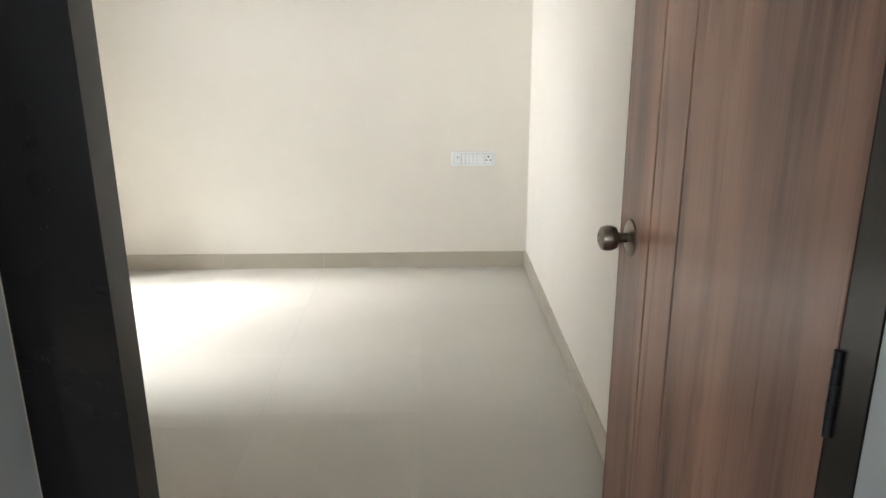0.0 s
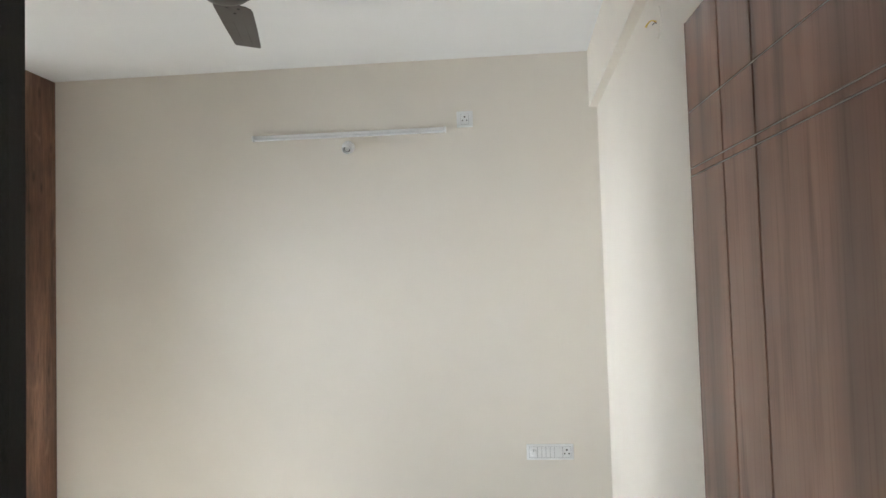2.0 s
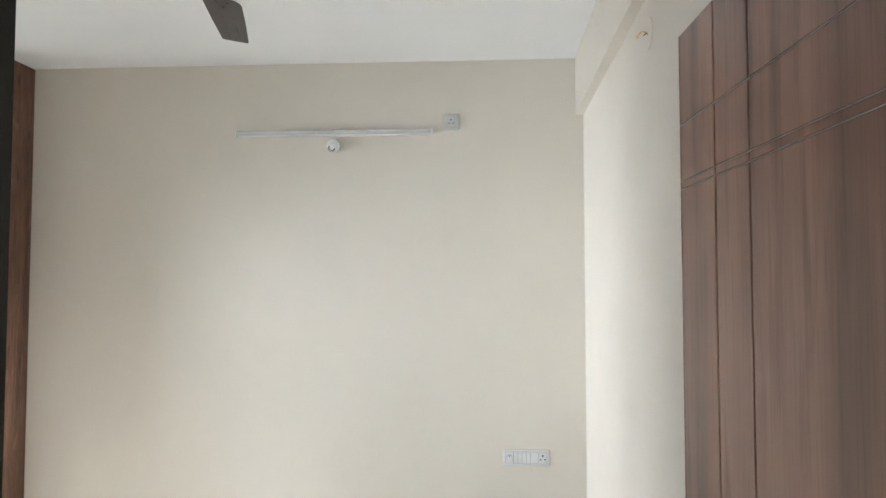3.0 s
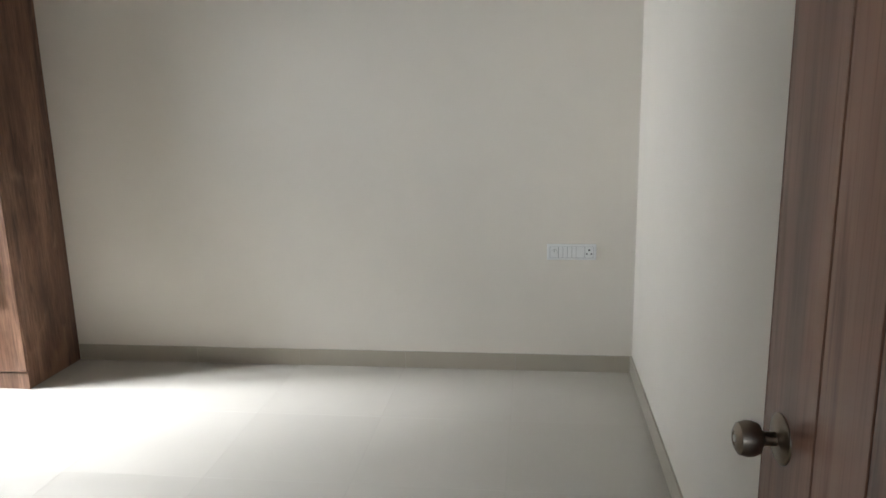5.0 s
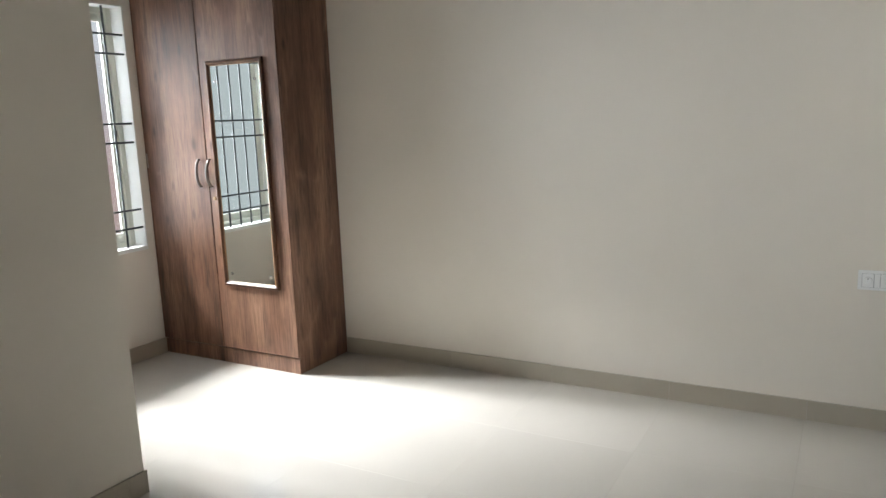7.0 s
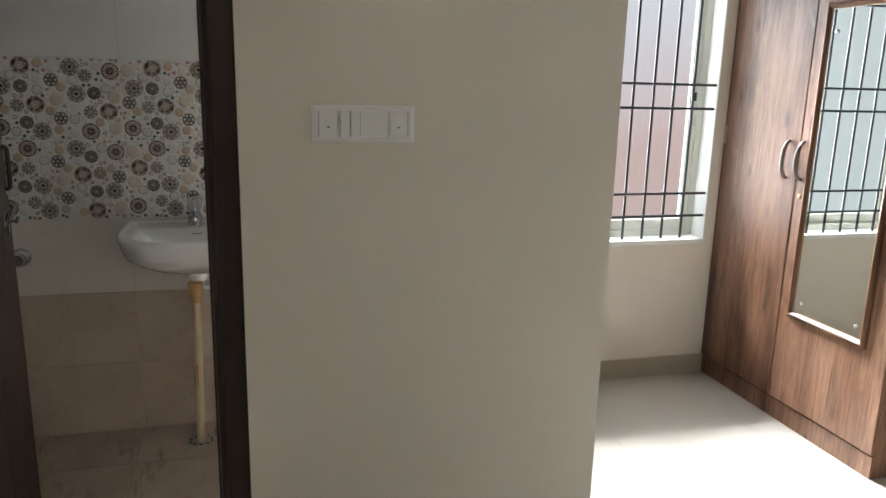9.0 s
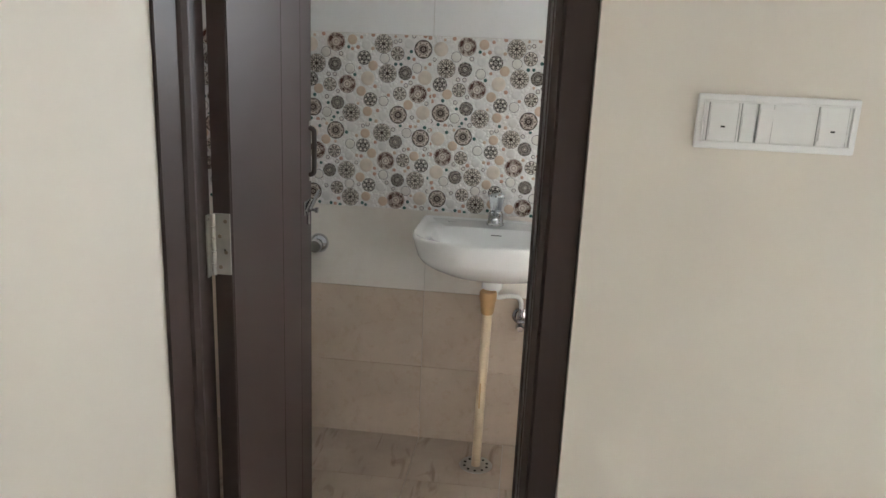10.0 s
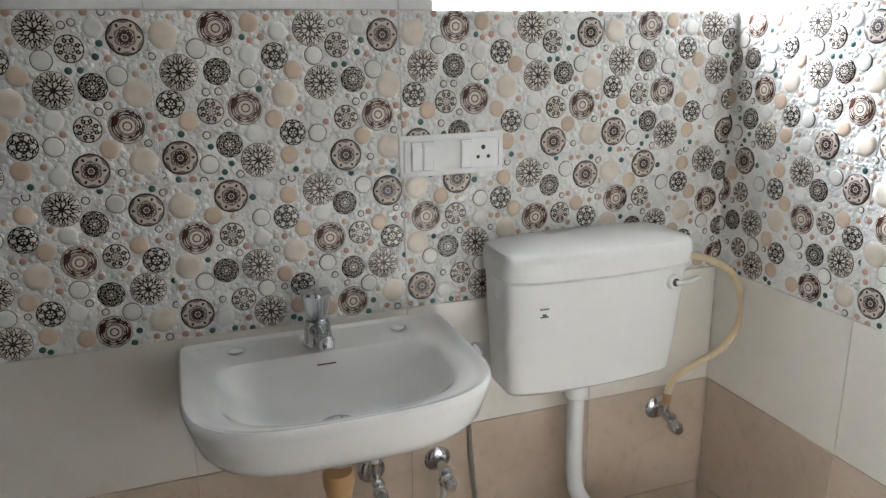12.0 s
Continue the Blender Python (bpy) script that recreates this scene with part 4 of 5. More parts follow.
def ventilator():
    w = thing("window_2", (WIN - 0.1, (V0 + V1) / 2, VZ0), "bright ventilator window high above the cistern", "window")
    w["kind"] = "structure"
    o = Matrix.Translation((-(WIN - 0.1), -(V0 + V1) / 2, -VZ0))

    def piece(name, bm, mat, parent=w, label=""):
        bmesh.ops.transform(bm, matrix=o, verts=bm.verts)
        return part(name, bm, mat, parent, label)
    xa, xb = WIN - 0.15, WIN - 0.11
    piece("window_frame", boxes(((xa, V0, VZ0), (xb, V0 + 0.03, VZ1)), ((xa, V1 - 0.03, VZ0), (xb, V1, VZ1)), ((xa, V0 + 0.03, VZ0), (xb, V1 - 0.03, VZ0 + 0.03)), ((xa, V0 + 0.03, VZ1 - 0.03), (xb, V1 - 0.03, VZ1)), bevel=0.003), REVEAL)
    for k in range(2):
        z = VZ0 + 0.035 + 0.113 * k
        g = piece("louvre", boxes(((xa + 0.005, V0 + 0.03, z), (xb - 0.005, V1 - 0.03, z + 0.107))), FROST, w, "frosted louvre glass")
        g.visible_shadow = False
    for y in (V0 + 0.14, V1 - 0.14):
        piece("clip", boxes(((xb, y, VZ0 + 0.004), (xb + 0.02, y + 0.03, VZ0 + 0.035)), bevel=0.004), STEEL, w, "small metal clip")
    piece("sill", boxes(((WIN - 0.11, V0, VZ0 - 0.004), (WIN + 0.008, V1, VZ0 + 0.008)), bevel=0.003), REVEAL, w, "white sill")


ventilator()

# ---- bathroom door ----
fx = BATH - 0.016          # frame set a little back from the wall's face
jl = [(fx - 0.004, 0.346), (fx - 0.004, 0.353), (-1.795, 0.353), (-1.80, 0.349), (-1.806, 0.349), (-1.81, 0.356), (-1.822, 0.362), (-1.83, 0.361), (-1.836, 0.3585), (BATH_IN - 0.002, 0.3585), (BATH_IN - 0.002, 0.346)]
jr = [(fx, 1.071), (BATH_IN + 0.055, 1.071), (BATH_IN + 0.055, 0.998), (-1.808, 0.998), (-1.804, 0.994), (-1.798, 0.994), (-1.795, 1.004), (-1.789, 1.004), (-1.786, 0.999), (fx - 0.034, 1.002), (fx - 0.031, 1.011), (fx - 0.025, 1.011), (fx - 0.022, 1.004), (fx - 0.015, 1.006), (fx - 0.011, 1.017), (fx, 1.022)]
door_frame("door_frame_bathroom", "dark brown moulded wooden bathroom door frame", [prism(jl, LOW, 2.12), prism(jr, LOW, 2.12)],
           boxes(((BATH_IN + 0.055, 0.354, 2.06), (fx, 1.071, 2.12))), DARK)


def bathroom_door():
    """Own axes: x from hinge to free edge, the visible face is +y."""
    L, H = 0.622, 2.0
    d = thing("bathroom_door", (-1.897, 0.362, LOW + 0.012), "open dark brown bathroom door with grooved edge", "door", turn=(0, 0, 182.3))
    # turned half round: the visible face is the local -y side
    part("leaf", boxes(((0, -0.037, 0), (L, 0.0, H)), bevel=0.0015), DARK, d)
    xs = [0.001, 0.345, 0.51, L - 0.001]
    for a, b in zip(xs, xs[1:]):
        part("face_panel", boxes(((a + 0.0013, -0.0395, 0.001), (b - 0.0013, -0.0368, H - 0.001)), bevel=0.001), DARK, d)
    for z in (0.28, 0.968, 1.75):
        h = part("hinge", boxes(((-0.0025, -0.036, z), (0.0, 0.0, z + 0.127)), bevel=0.0008), STEEL, d, "nickel butt hinge with screws")
        for k in range(5):
            part("knuckle", lathe([(0, z + 0.0255 * k + 0.001), (0.0052, z + 0.0255 * k + 0.001), (0.0052, z + 0.0255 * k + 0.0245), (0, z + 0.0255 * k + 0.0245)], pose(-0.0078, -0.0025, 0), 12), STEEL, h, "", True)
        part("frame_leaf", boxes(((-0.03, 0.0005, z), (-0.0125, 0.0034, z + 0.127))), STEEL, h)
        for i, zz in enumerate((0.016, 0.047, 0.08, 0.111)):
            part("screw", lathe([(0.0042, 0.0025), (0.0035, 0.0034), (0, 0.0036)], Matrix.Translation((0, -0.014 - 0.012 * (i % 2), z + zz)) @ pose(0, 0, 0, 0, -90), 10), BRASS, h, "", True)
    y = -0.0395
    b = part("bolt", tube([(L - 0.07, y - 0.012, 0.993), (L + 0.03, y - 0.014, 1.03)], 0.006, 12, 1), CHROME, d, "chrome sliding bolt", True)
    part("bolt_plate", boxes(((L - 0.085, y - 0.004, 0.978), (L - 0.02, y, 1.018)), bevel=0.0015), CHROME, b)
    part("bolt_knob", lathe([(0.004, 0), (0.004, 0.014), (0.008, 0.018), (0.008, 0.024), (0, 0.026)], pose(L - 0.062, y - 0.01, 0.994, 90), 14), CHROME, b, "", True)
    part("bolt_tail", boxes(((L - 0.068, y - 0.01, 0.953), (L - 0.06, y - 0.004, 0.988)), bevel=0.001), CHROME, b)
    part("pull_handle", tube([(L - 0.024, y, 1.085), (L - 0.024, y - 0.011, 1.09), (L - 0.024, y - 0.014, 1.105), (L - 0.024, y - 0.014, 1.195), (L - 0.024, y - 0.011, 1.21), (L - 0.024, y, 1.215)], 0.007, 12, 6), DARK, d, "dark pull handle", True)
    for z in (1.068, 1.215):
        part("handle_foot", boxes(((L - 0.028, y - 0.003, z), (L - 0.012, y, z + 0.018)), bevel=0.001), STEEL, d)
    return d


bathroom_door()


# ---- bathroom fittings ----
WX = WIN + 0.007


def basin():
    cy, z = 0.889, 0.838
    b = thing("wash_basin", (WX, cy, z), "white ceramic wall-hung wash basin, dry", "wash basin")
    W, D = 0.532, 0.41
    rings = []
    for w, d, cx, zz in ((0.10, 0.10, 0.17, -0.166), (0.16, 0.15, 0.17, -0.164), (0.30, 0.24, 0.17, -0.146), (0.41, 0.325, 0.178, -0.118), (0.47, 0.37, 0.191, -0.094), (0.498, 0.39, 0.198, -0.072), (0.516, 0.401, 0.202, -0.04), (W - 0.004, D - 0.003, D / 2, -0.018), (W, D, D / 2, -0.009), (W - 0.003, D - 0.002, D / 2, -0.003), (W - 0.01, D - 0.008, D / 2, 0.0), (W - 0.022, D - 0.017, D / 2, -0.001), (W - 0.034, D - 0.026, D / 2, -0.006)):
        rings.append(outline(w, d, 0, cx, zz, 26, 3.3, 72))
    # sunk deck, then the shield-shaped bowl: straight at the back, round in front
    for w, back, front, zz, e in ((0.47, 0.07, 0.385, -0.009, 3.0), (0.425, 0.104, 0.372, -0.012, 2.7), (0.408, 0.109, 0.362, -0.02, 2.55), (0.38, 0.115, 0.348, -0.042, 2.4), (0.33, 0.124, 0.328, -0.072, 2.3), (0.25, 0.14, 0.3, -0.098, 2.2), (0.14, 0.165, 0.255, -0.113, 2.0), (0.05, 0.18, 0.23, -0.117, 2.0)):
        rings.append(outline(w, front - back, 0, (front + back) / 2, zz, 2 + 9 * max(0, e - 2), e, 72))
    part("bowl", loft(rings, None, (True, True)), CERAMIC, b, "", True)
    part("waste_ring", lathe([(0.034, 0), (0.034, 0.003), (0.026, 0.004), (0.02, -0.002), (0, -0.002)], pose(0.205, 0, -0.1165), 24), CHROME, b, "", True)
    part("maker_mark", boxes(((0.1105, -0.018, -0.0345), (0.1145, 0.018, -0.0322))), PRINT, b, "small dark printed mark")
    for y in (-0.16, 0.16):
        part("soap_recess", lathe([(0.016, 0), (0.014, -0.002), (0, -0.003)], pose(0.055, y, -0.0035), 20), CERAMIC, b, "", True)
    for y in (-0.09, 0.09):
        part("bracket", boxes(((-0.004, y - 0.012, -0.17), (0.12, y + 0.012, -0.155))), STEEL, b)
    part("outlet", lathe([(0.036, -0.172), (0.036, -0.195), (0.03, -0.203), (0.024, -0.212)], pose(0.185, 0, 0), 24), CERAMIC, b, "", True)
    return b


basin()


def tap():
    t = thing("basin_tap", (WX + 0.075, 0.882, 0.835), "chrome pillar tap on the basin ledge", "tap")
    part("body", lathe([(0.024, 0), (0.024, 0.004), (0.021, 0.01), (0.019, 0.04), (0.016, 0.05), (0.0, 0.052)], None, 28), CHROME, t, "", True)
    part("spout", tube([(0.0, 0, 0.03), (0.03, 0, 0.038), (0.055, 0, 0.034), (0.066, 0, 0.02)], lambda u: 0.015 - 0.003 * u, 16, 8), CHROME, t, "", True)
    bm = bmesh.new()
    rings = []
    for r, z in ((0.011, 0.048), (0.0145, 0.054), (0.0185, 0.078), (0.0215, 0.102), (0.0225, 0.107), (0.021, 0.112), (0.006, 0.114)):
        rings.append([((r * (1 + 0.08 * math.cos(6 * a))) * math.cos(a), (r * (1 + 0.08 * math.cos(6 * a))) * math.sin(a), z) for a in [2 * math.pi * i / 36 for i in range(36)]])
    part("handle", loft(rings, bm), CHROME, t, "fluted chrome handle", True)
    t.scale = (1.3, 1.3, 0.95)


tap()


def waste_pipe():
    p = thing("waste_pipe", (-2.918, 0.868, LOW), "ivory plastic basin waste pipe into the floor trap", "pipe")
    part("pipe", tube([(0, 0, -0.004), (0.012, 0.003, 0.2), (0.03, 0.008, 0.45), (0.038, 0.0115, 0.635)], lambda u: 0.0165 + 0.003 * max(0, u - 0.7), 16, 8), PVC, p, "", True)
    part("coupling", lathe([(0.019, 0.615), (0.022, 0.622), (0.026, 0.66), (0.029, 0.668), (0.029, 0.69), (0.026, 0.695), (0, 0.695)], pose(0.036, 0.011, -0.01, 0, 2), 18), OCHRE, p, "ochre plastic coupling", True)
    part("scuff", boxes(((0.036, -0.001, 0.245), (0.0385, 0.004, 0.34))), OCHRE, p, "brown scuff mark")
    part("floor_flange", lathe([(0.0, 0.002), (0.055, 0.002), (0.058, 0.004), (0.06, 0.001)], None, 28), STEEL, p, "round steel drain grating", True)
    for i in range(10):
        a = 2 * math.pi * i / 10
        part("drain_slot", lathe([(0, 0.0042), (0.005, 0.0042), (0.005, 0.0022), (0, 0.0022)], pose(0.042 * math.cos(a), 0.042 * math.sin(a), 0), 8), HOLE, p)


waste_pipe()


def angle_valve(y, z, label, out=0.0):
    v = thing("angle_valve", (WX, y, z), label, "valve", "chrome stop valves")
    r = pose(0, 0, 0, 0, 90)
    part("flange", lathe([(0.031, 0), (0.031, 0.002), (0.026, 0.008), (0.013, 0.012), (0.0, 0.012)], r, 28), CHROME, v, "", True)
    part("body", lathe([(0.0115, 0.01), (0.0115, 0.05), (0.014, 0.052), (0.014, 0.066), (0.0, 0.066)], r, 20), CHROME, v, "", True)
    part("knob", lathe([(0.012, 0.066), (0.015, 0.07), (0.0165, 0.078), (0.0155, 0.092), (0.011, 0.1), (0.0, 0.101)], pose(0.0, 0, 0, 0, 100), 24), CHROME, v, "round chrome handwheel", True)
    s = 1 if out > 0 else -1
    part("outlet", lathe([(0.009, 0), (0.009, 0.03), (0.011, 0.031), (0.011, 0.042), (0.008, 0.043)], pose(0.04, 0, 0, 0 if s > 0 else 180), 16), CHROME, v, "", True)
    return v


angle_valve(0.992, 0.484, "chrome angle valve under the wash basin", 1)
angle_valve(1.147, 0.478, "chrome angle valve feeding the spray hose", -1)
angle_valve(1.735, 0.495, "chrome angle valve feeding the cistern", 1)
angle_cap = thing("stop_cock", (WX, 0.236, 0.706), "chrome dome stop cock on ivory tiles", "valve")
part("dome", lathe([(0.036, 0), (0.036, 0.003), (0.032, 0.012), (0.02, 0.022), (0.02, 0.04), (0.024, 0.045), (0.022, 0.062), (0, 0.066)], pose(0, 0, 0, 0, 90), 28), CHROME, angle_cap, "", True)

feed = thing("feed_pipe", (WX + 0.04, 0.992, 0.53), "white plastic bend feeding the basin", "pipe")
part("bend", tube([(0, 0, -0.006), (0, -0.002, 0.02), (0.004, -0.016, 0.04), (0.02, -0.05, 0.046), (0.06, -0.085, 0.052), (0.09, -0.1, 0.08)], 0.009, 12, 8), CISTERN, feed, "", True)


def spray():
    s = thing("health_faucet", (WX, 1.21, 0.60), "chrome health faucet spray on a wall hook", "health faucet")
    part("hook", boxes(((0, -0.012, 0.0), (0.008, 0.012, 0.05)), ((0.008, -0.014, 0.015), (0.045, 0.014, 0.03)), bevel=0.002), CHROME, s, "chrome wall hook")
    part("handle", tube([(0.04, 0.0, -0.01), (0.04, 0.0, 0.06), (0.042, 0.003, 0.11), (0.052, 0.008, 0.145)], lambda u: 0.0095 + 0.003 * u, 14, 6), CHROME, s, "", True)
    part("spray_head", lathe([(0.012, 0), (0.018, 0.006), (0.018, 0.018), (0.013, 0.026), (0, 0.027)], pose(0.05, 0.008, 0.15, 0, 55), 20), CHROME, s, "", True)
    part("trigger", boxes(((0.054, -0.004, 0.06), (0.062, 0.008, 0.12)), bevel=0.003), CISTERN, s, "white trigger")
    part("hose", tube([(0.04, 0.0, -0.012), (0.038, 0.003, -0.1), (0.034, 0.02, -0.25), (0.03, 0.035, -0.4), (0.028, 0.02, -0.49), (0.028, -0.025, -0.518), (0.03, -0.075, -0.48), (0.034, -0.1, -0.4), (0.038, -0.082, -0.3), (0.04, -0.066, -0.2), (0.04, -0.063, -0.165)], 0.0065, 8, 22, ridges=1), STEEL, s, "ribbed steel hose", True)


spray()


def cistern():
    cy = 1.472
    c = thing("cistern", (WX, cy, 0.655), "white plastic flushing cistern hung on the tiled wall", "cistern")

    def ring(w, d, z, bulge, n=56, r=0.03):
        pts = []
        for i in range(n):
            a = 2 * math.pi * i / n
            ca, sa = math.cos(a), math.sin(a)
            e = 7.0
            x = math.copysign(abs(ca) ** (2 / e), ca) * d / 2
            y = math.copysign(abs(sa) ** (2 / e), sa) * w / 2
            if ca > 0:
                x += bulge * (1 - (2 * y / w) ** 2)
            pts.append((d / 2 + x, y, z))
        return pts
    body = [ring(0.34, 0.09, 0.0, 0.01), ring(0.385, 0.115, 0.004, 0.014), ring(0.405, 0.13, 0.018, 0.018), ring(0.418, 0.142, 0.1, 0.02), ring(0.43, 0.15, 0.2, 0.02), ring(0.436, 0.154, 0.268, 0.02), ring(0.43, 0.15, 0.272, 0.02)]
    part("tank", loft(body), CISTERN, c, "", True)
    lid = [ring(0.437, 0.155, 0.274, 0.02), ring(0.448, 0.162, 0.277, 0.022), ring(0.45, 0.164, 0.308, 0.022), ring(0.446, 0.162, 0.321, 0.022), ring(0.436, 0.157, 0.328, 0.021), ring(0.4, 0.14, 0.332, 0.018), ring(0.16, 0.05, 0.335, 0.006)]
    part("lid", loft(lid), CISTERN, c, "", True)
    lever = part("flush_lever", lathe([(0.017, 0), (0.017, 0.008), (0.013, 0.012), (0, 0.012)], pose(0.158, 0.165, 0.235, 0, 84), 22), CISTERN, c, "", True)
    part("lever_arm", tube([(0.17, 0.165, 0.235), (0.178, 0.19, 0.238), (0.174, 0.222, 0.242)], 0.005, 10, 4), CISTERN, lever, "", True)
    part("lever_mark", lathe([(0, 0.0123), (0.009, 0.0123), (0.009, 0.013), (0, 0.013)], pose(0.158, 0.165, 0.235, 0, 84), 16), PRINT, lever, "dark printed dot")
    for k, (dz, hw, hh) in enumerate(((0.216, 0.010, 0.0008), (0.203, 0.004, 0.0014), (0.199, 0.009, 0.0007))):
        part("label_mark", boxes(((0.1615, -0.145 - hw, dz - hh), (0.1652, -0.145 + hw, dz + hh))), PRINT, c, "grey printed mark")
    part("side_cap", lathe([(0.012, 0), (0.012, 0.006), (0, 0.008)], pose(0.08, -0.214, 0.235, 90), 16), CISTERN, c, "", True)
    part("outlet_collar", lathe([(0.03, -0.001), (0.03, -0.04), (0.026, -0.045)], pose(0.07, -0.01, 0), 24), CISTERN, c, "", True)
    part("flush_pipe", tube([(0.07, -0.01, -0.03), (0.07, -0.01, -0.14), (0.072, -0.01, -0.24), (0.085, -0.008, -0.285), (0.13, 0.0, -0.31), (0.16, 0.0, -0.315)], 0.02, 18, 8), CISTERN, c, "", True)
    return c


cistern()

hose = thing("inlet_hose", (WX, 1.735, 0.543), "yellowed plastic inlet hose of the cistern", "hose")
part("hose", tube([(0.04, 0, 0.0), (0.045, 0.012, 0.045), (0.06, 0.06, 0.085), (0.08, 0.118, 0.125), (0.095, 0.15, 0.19), (0.095, 0.15, 0.26), (0.088, 0.115, 0.325), (0.075, 0.035, 0.366), (0.068, -0.048, 0.369)], 0.0085, 12, 8), HOSE, hose, "", True)
part("hose_nut", lathe([(0.011, -0.02), (0.012, -0.015), (0.012, 0.006), (0.009, 0.01)], pose(0.04, 0, 0), 8), GILT, hose, "brass hose nut")


def toilet():
    cy = 1.5
    t = thing("toilet", (-2.70, cy, LOW), "white ceramic toilet with its lid closed", "toilet")
    rings = []
    for w, d, cx, z in ((0.23, 0.40, -0.02, 0.0), (0.235, 0.41, -0.02, 0.02), (0.21, 0.38, -0.02, 0.06), (0.2, 0.36, -0.01, 0.14), (0.24, 0.40, 0.01, 0.23), (0.31, 0.46, 0.02, 0.31), (0.355, 0.5, 0.025, 0.36), (0.36, 0.505, 0.025, 0.385), (0.345, 0.49, 0.025, 0.392)):
        rings.append(outline(w, d, 0, cx, z, 3.6, 2.2))
    part("bowl", loft(rings), CERAMIC, t, "", True)
    part("seat", loft([outline(0.36, 0.44, 0, 0.05, 0.393, 11, 2.3), outline(0.372, 0.452, 0, 0.05, 0.397, 11, 2.3), outline(0.372, 0.452, 0, 0.05, 0.408, 11, 2.3), outline(0.365, 0.445, 0, 0.05, 0.411, 11, 2.3)]), CISTERN, t, "", True)
    part("lid", loft([outline(0.36, 0.44, 0, 0.05, 0.412, 11, 2.3), outline(0.37, 0.45, 0, 0.05, 0.415, 11, 2.3), outline(0.368, 0.448, 0, 0.05, 0.424, 11, 2.3), outline(0.34, 0.42, 0, 0.05, 0.431, 10, 2.3), outline(0.2, 0.26, 0, 0.05, 0.434, 8, 2.3)]), CISTERN, t, "closed white plastic lid", True)
    for y in (-0.08, 0.08):
        part("lid_hinge", lathe([(0, -0.02), (0.01, -0.02), (0.01, 0.02), (0, 0.02)], pose(-0.185, y, 0.415, 90), 12), CISTERN, t, "", True)


toilet()

# ---- skirting and tiles ----
SK, SD = 0.093, 0.009
to_wall = {"far": Matrix(((1, 0, 0, 0), (0, 0, -1, FAR), (0, 1, 0, 0), (0, 0, 0, 1))),
           "right": Matrix(((0, 0, -1, RIGHT), (1, 0, 0, 0), (0, 1, 0, 0), (0, 0, 0, 1))),
           "left": Matrix(((0, 0, 1, WIN), (1, 0, 0, 0), (0, 1, 0, 0), (0, 0, 0, 1)))}


def spans(a, b, joint, pitch=0.598):
    k = math.ceil((a - joint) / pitch + 1e-6)
    out = [a]
    while joint + k * pitch < b - 1e-6:
        out.append(joint + k * pitch)
        k += 1
    return [v for i, v in enumerate(out) if i == 0 or v - out[i - 1] > 0.02] + [b]


for name, key, a, b, joint in (("far", "far", -2.005, RIGHT - SD, 0.505), ("right", "right", ENTRY, FAR, 0.11), ("window", "left", BATH_END, 3.28, 0.11)):
    lo, hi = {"far": ((a, FAR - 0.002, 0), (b, FAR, SK - 0.002)), "right": ((RIGHT - 0.002, a, 0), (RIGHT, b, SK - 0.002)), "window": ((WIN, a, 0), (WIN + 0.002, b, SK - 0.002))}[name]
    base = structure(f"baseboard_{name}", boxes((lo, hi)), GROUT, "beige tile skirting along the wall", "skirting")
    lay("skirting_tile", [(u0, 0.0, u1, SK) for u0, u1 in zip(spans(a, b, joint), spans(a, b, joint)[1:])], to_wall[key], SKIRT, SD, 0.0012, base)
base = structure("baseboard_bathroom", boxes(((BATH, 1.074, 0), (BATH + 0.002, BATH_END, SK - 0.002))), GROUT, "beige tile skirting along the switch wall", "skirting")
m_bath = Matrix(((0, 0, 1, BATH), (1, 0, 0, 0), (0, 1, 0, 0), (0, 0, 0, 1)))
lay("skirting_tile", [(1.0735, 0, 1.307, SK), (1.307, 0, 1.905, SK), (1.905, 0, BATH_END, SK)], m_bath, SKIRT, SD, 0.0012, base)
m_end = Matrix(((1, 0, 0, 0), (0, 0, 1, BATH_END), (0, 1, 0, 0), (0, 0, 0, 1)))
lay("skirting_tile", [(WIN + SD, 0, -2.495, SK), (-2.495, 0, -1.897, SK), (-1.897, 0, BATH + SD, SK)], m_end, SKIRT, SD, 0.0012, base)
m_entry = Matrix(((1, 0, 0, 0), (0, 0, 1, ENTRY), (0, 1, 0, 0), (0, 0, 0, 1)))
lay("skirting_tile", [(BATH + 0.014, 0, -1.301, SK), (-1.301, 0, -0.703, SK), (-0.703, 0, -0.105, SK), (-0.105, 0, D0 - 0.002, SK)], m_entry, SKIRT, SD, 0.0012, base)

# floor tiles
P = 0.598
fx0, fy0 = 0.497, 1.893
xs_f = [BATH] + [fx0 + P * k for k in range(-3, 2) if BATH + 0.02 < fx0 + P * k < RIGHT] + [RIGHT]
xs_w = [WIN] + [fx0 + P * k for k in range(-8, -3) if WIN + 0.02 < fx0 + P * k < BATH] + [BATH]
xs_b = [WIN] + [fx0 + P * k for k in range(-8, 2) if WIN + 0.02 < fx0 + P * k < RIGHT - 0.02] + [RIGHT]
ys_n = [fy0 + P * k for k in range(-8, 1)]
ys_b = [BATH_END] + [fy0 + P * k for k in range(1, 3)] + [FAR]
flat = Matrix.Translation((0, 0, -0.008))
lay("floor_tile", [c for c in cells(xs_f, ys_n)] + cells(xs_f, [fy0, BATH_END]) + cells(xs_b, ys_b), flat, FLOOR, 0.008, 0.0003, floor, 0.0003)

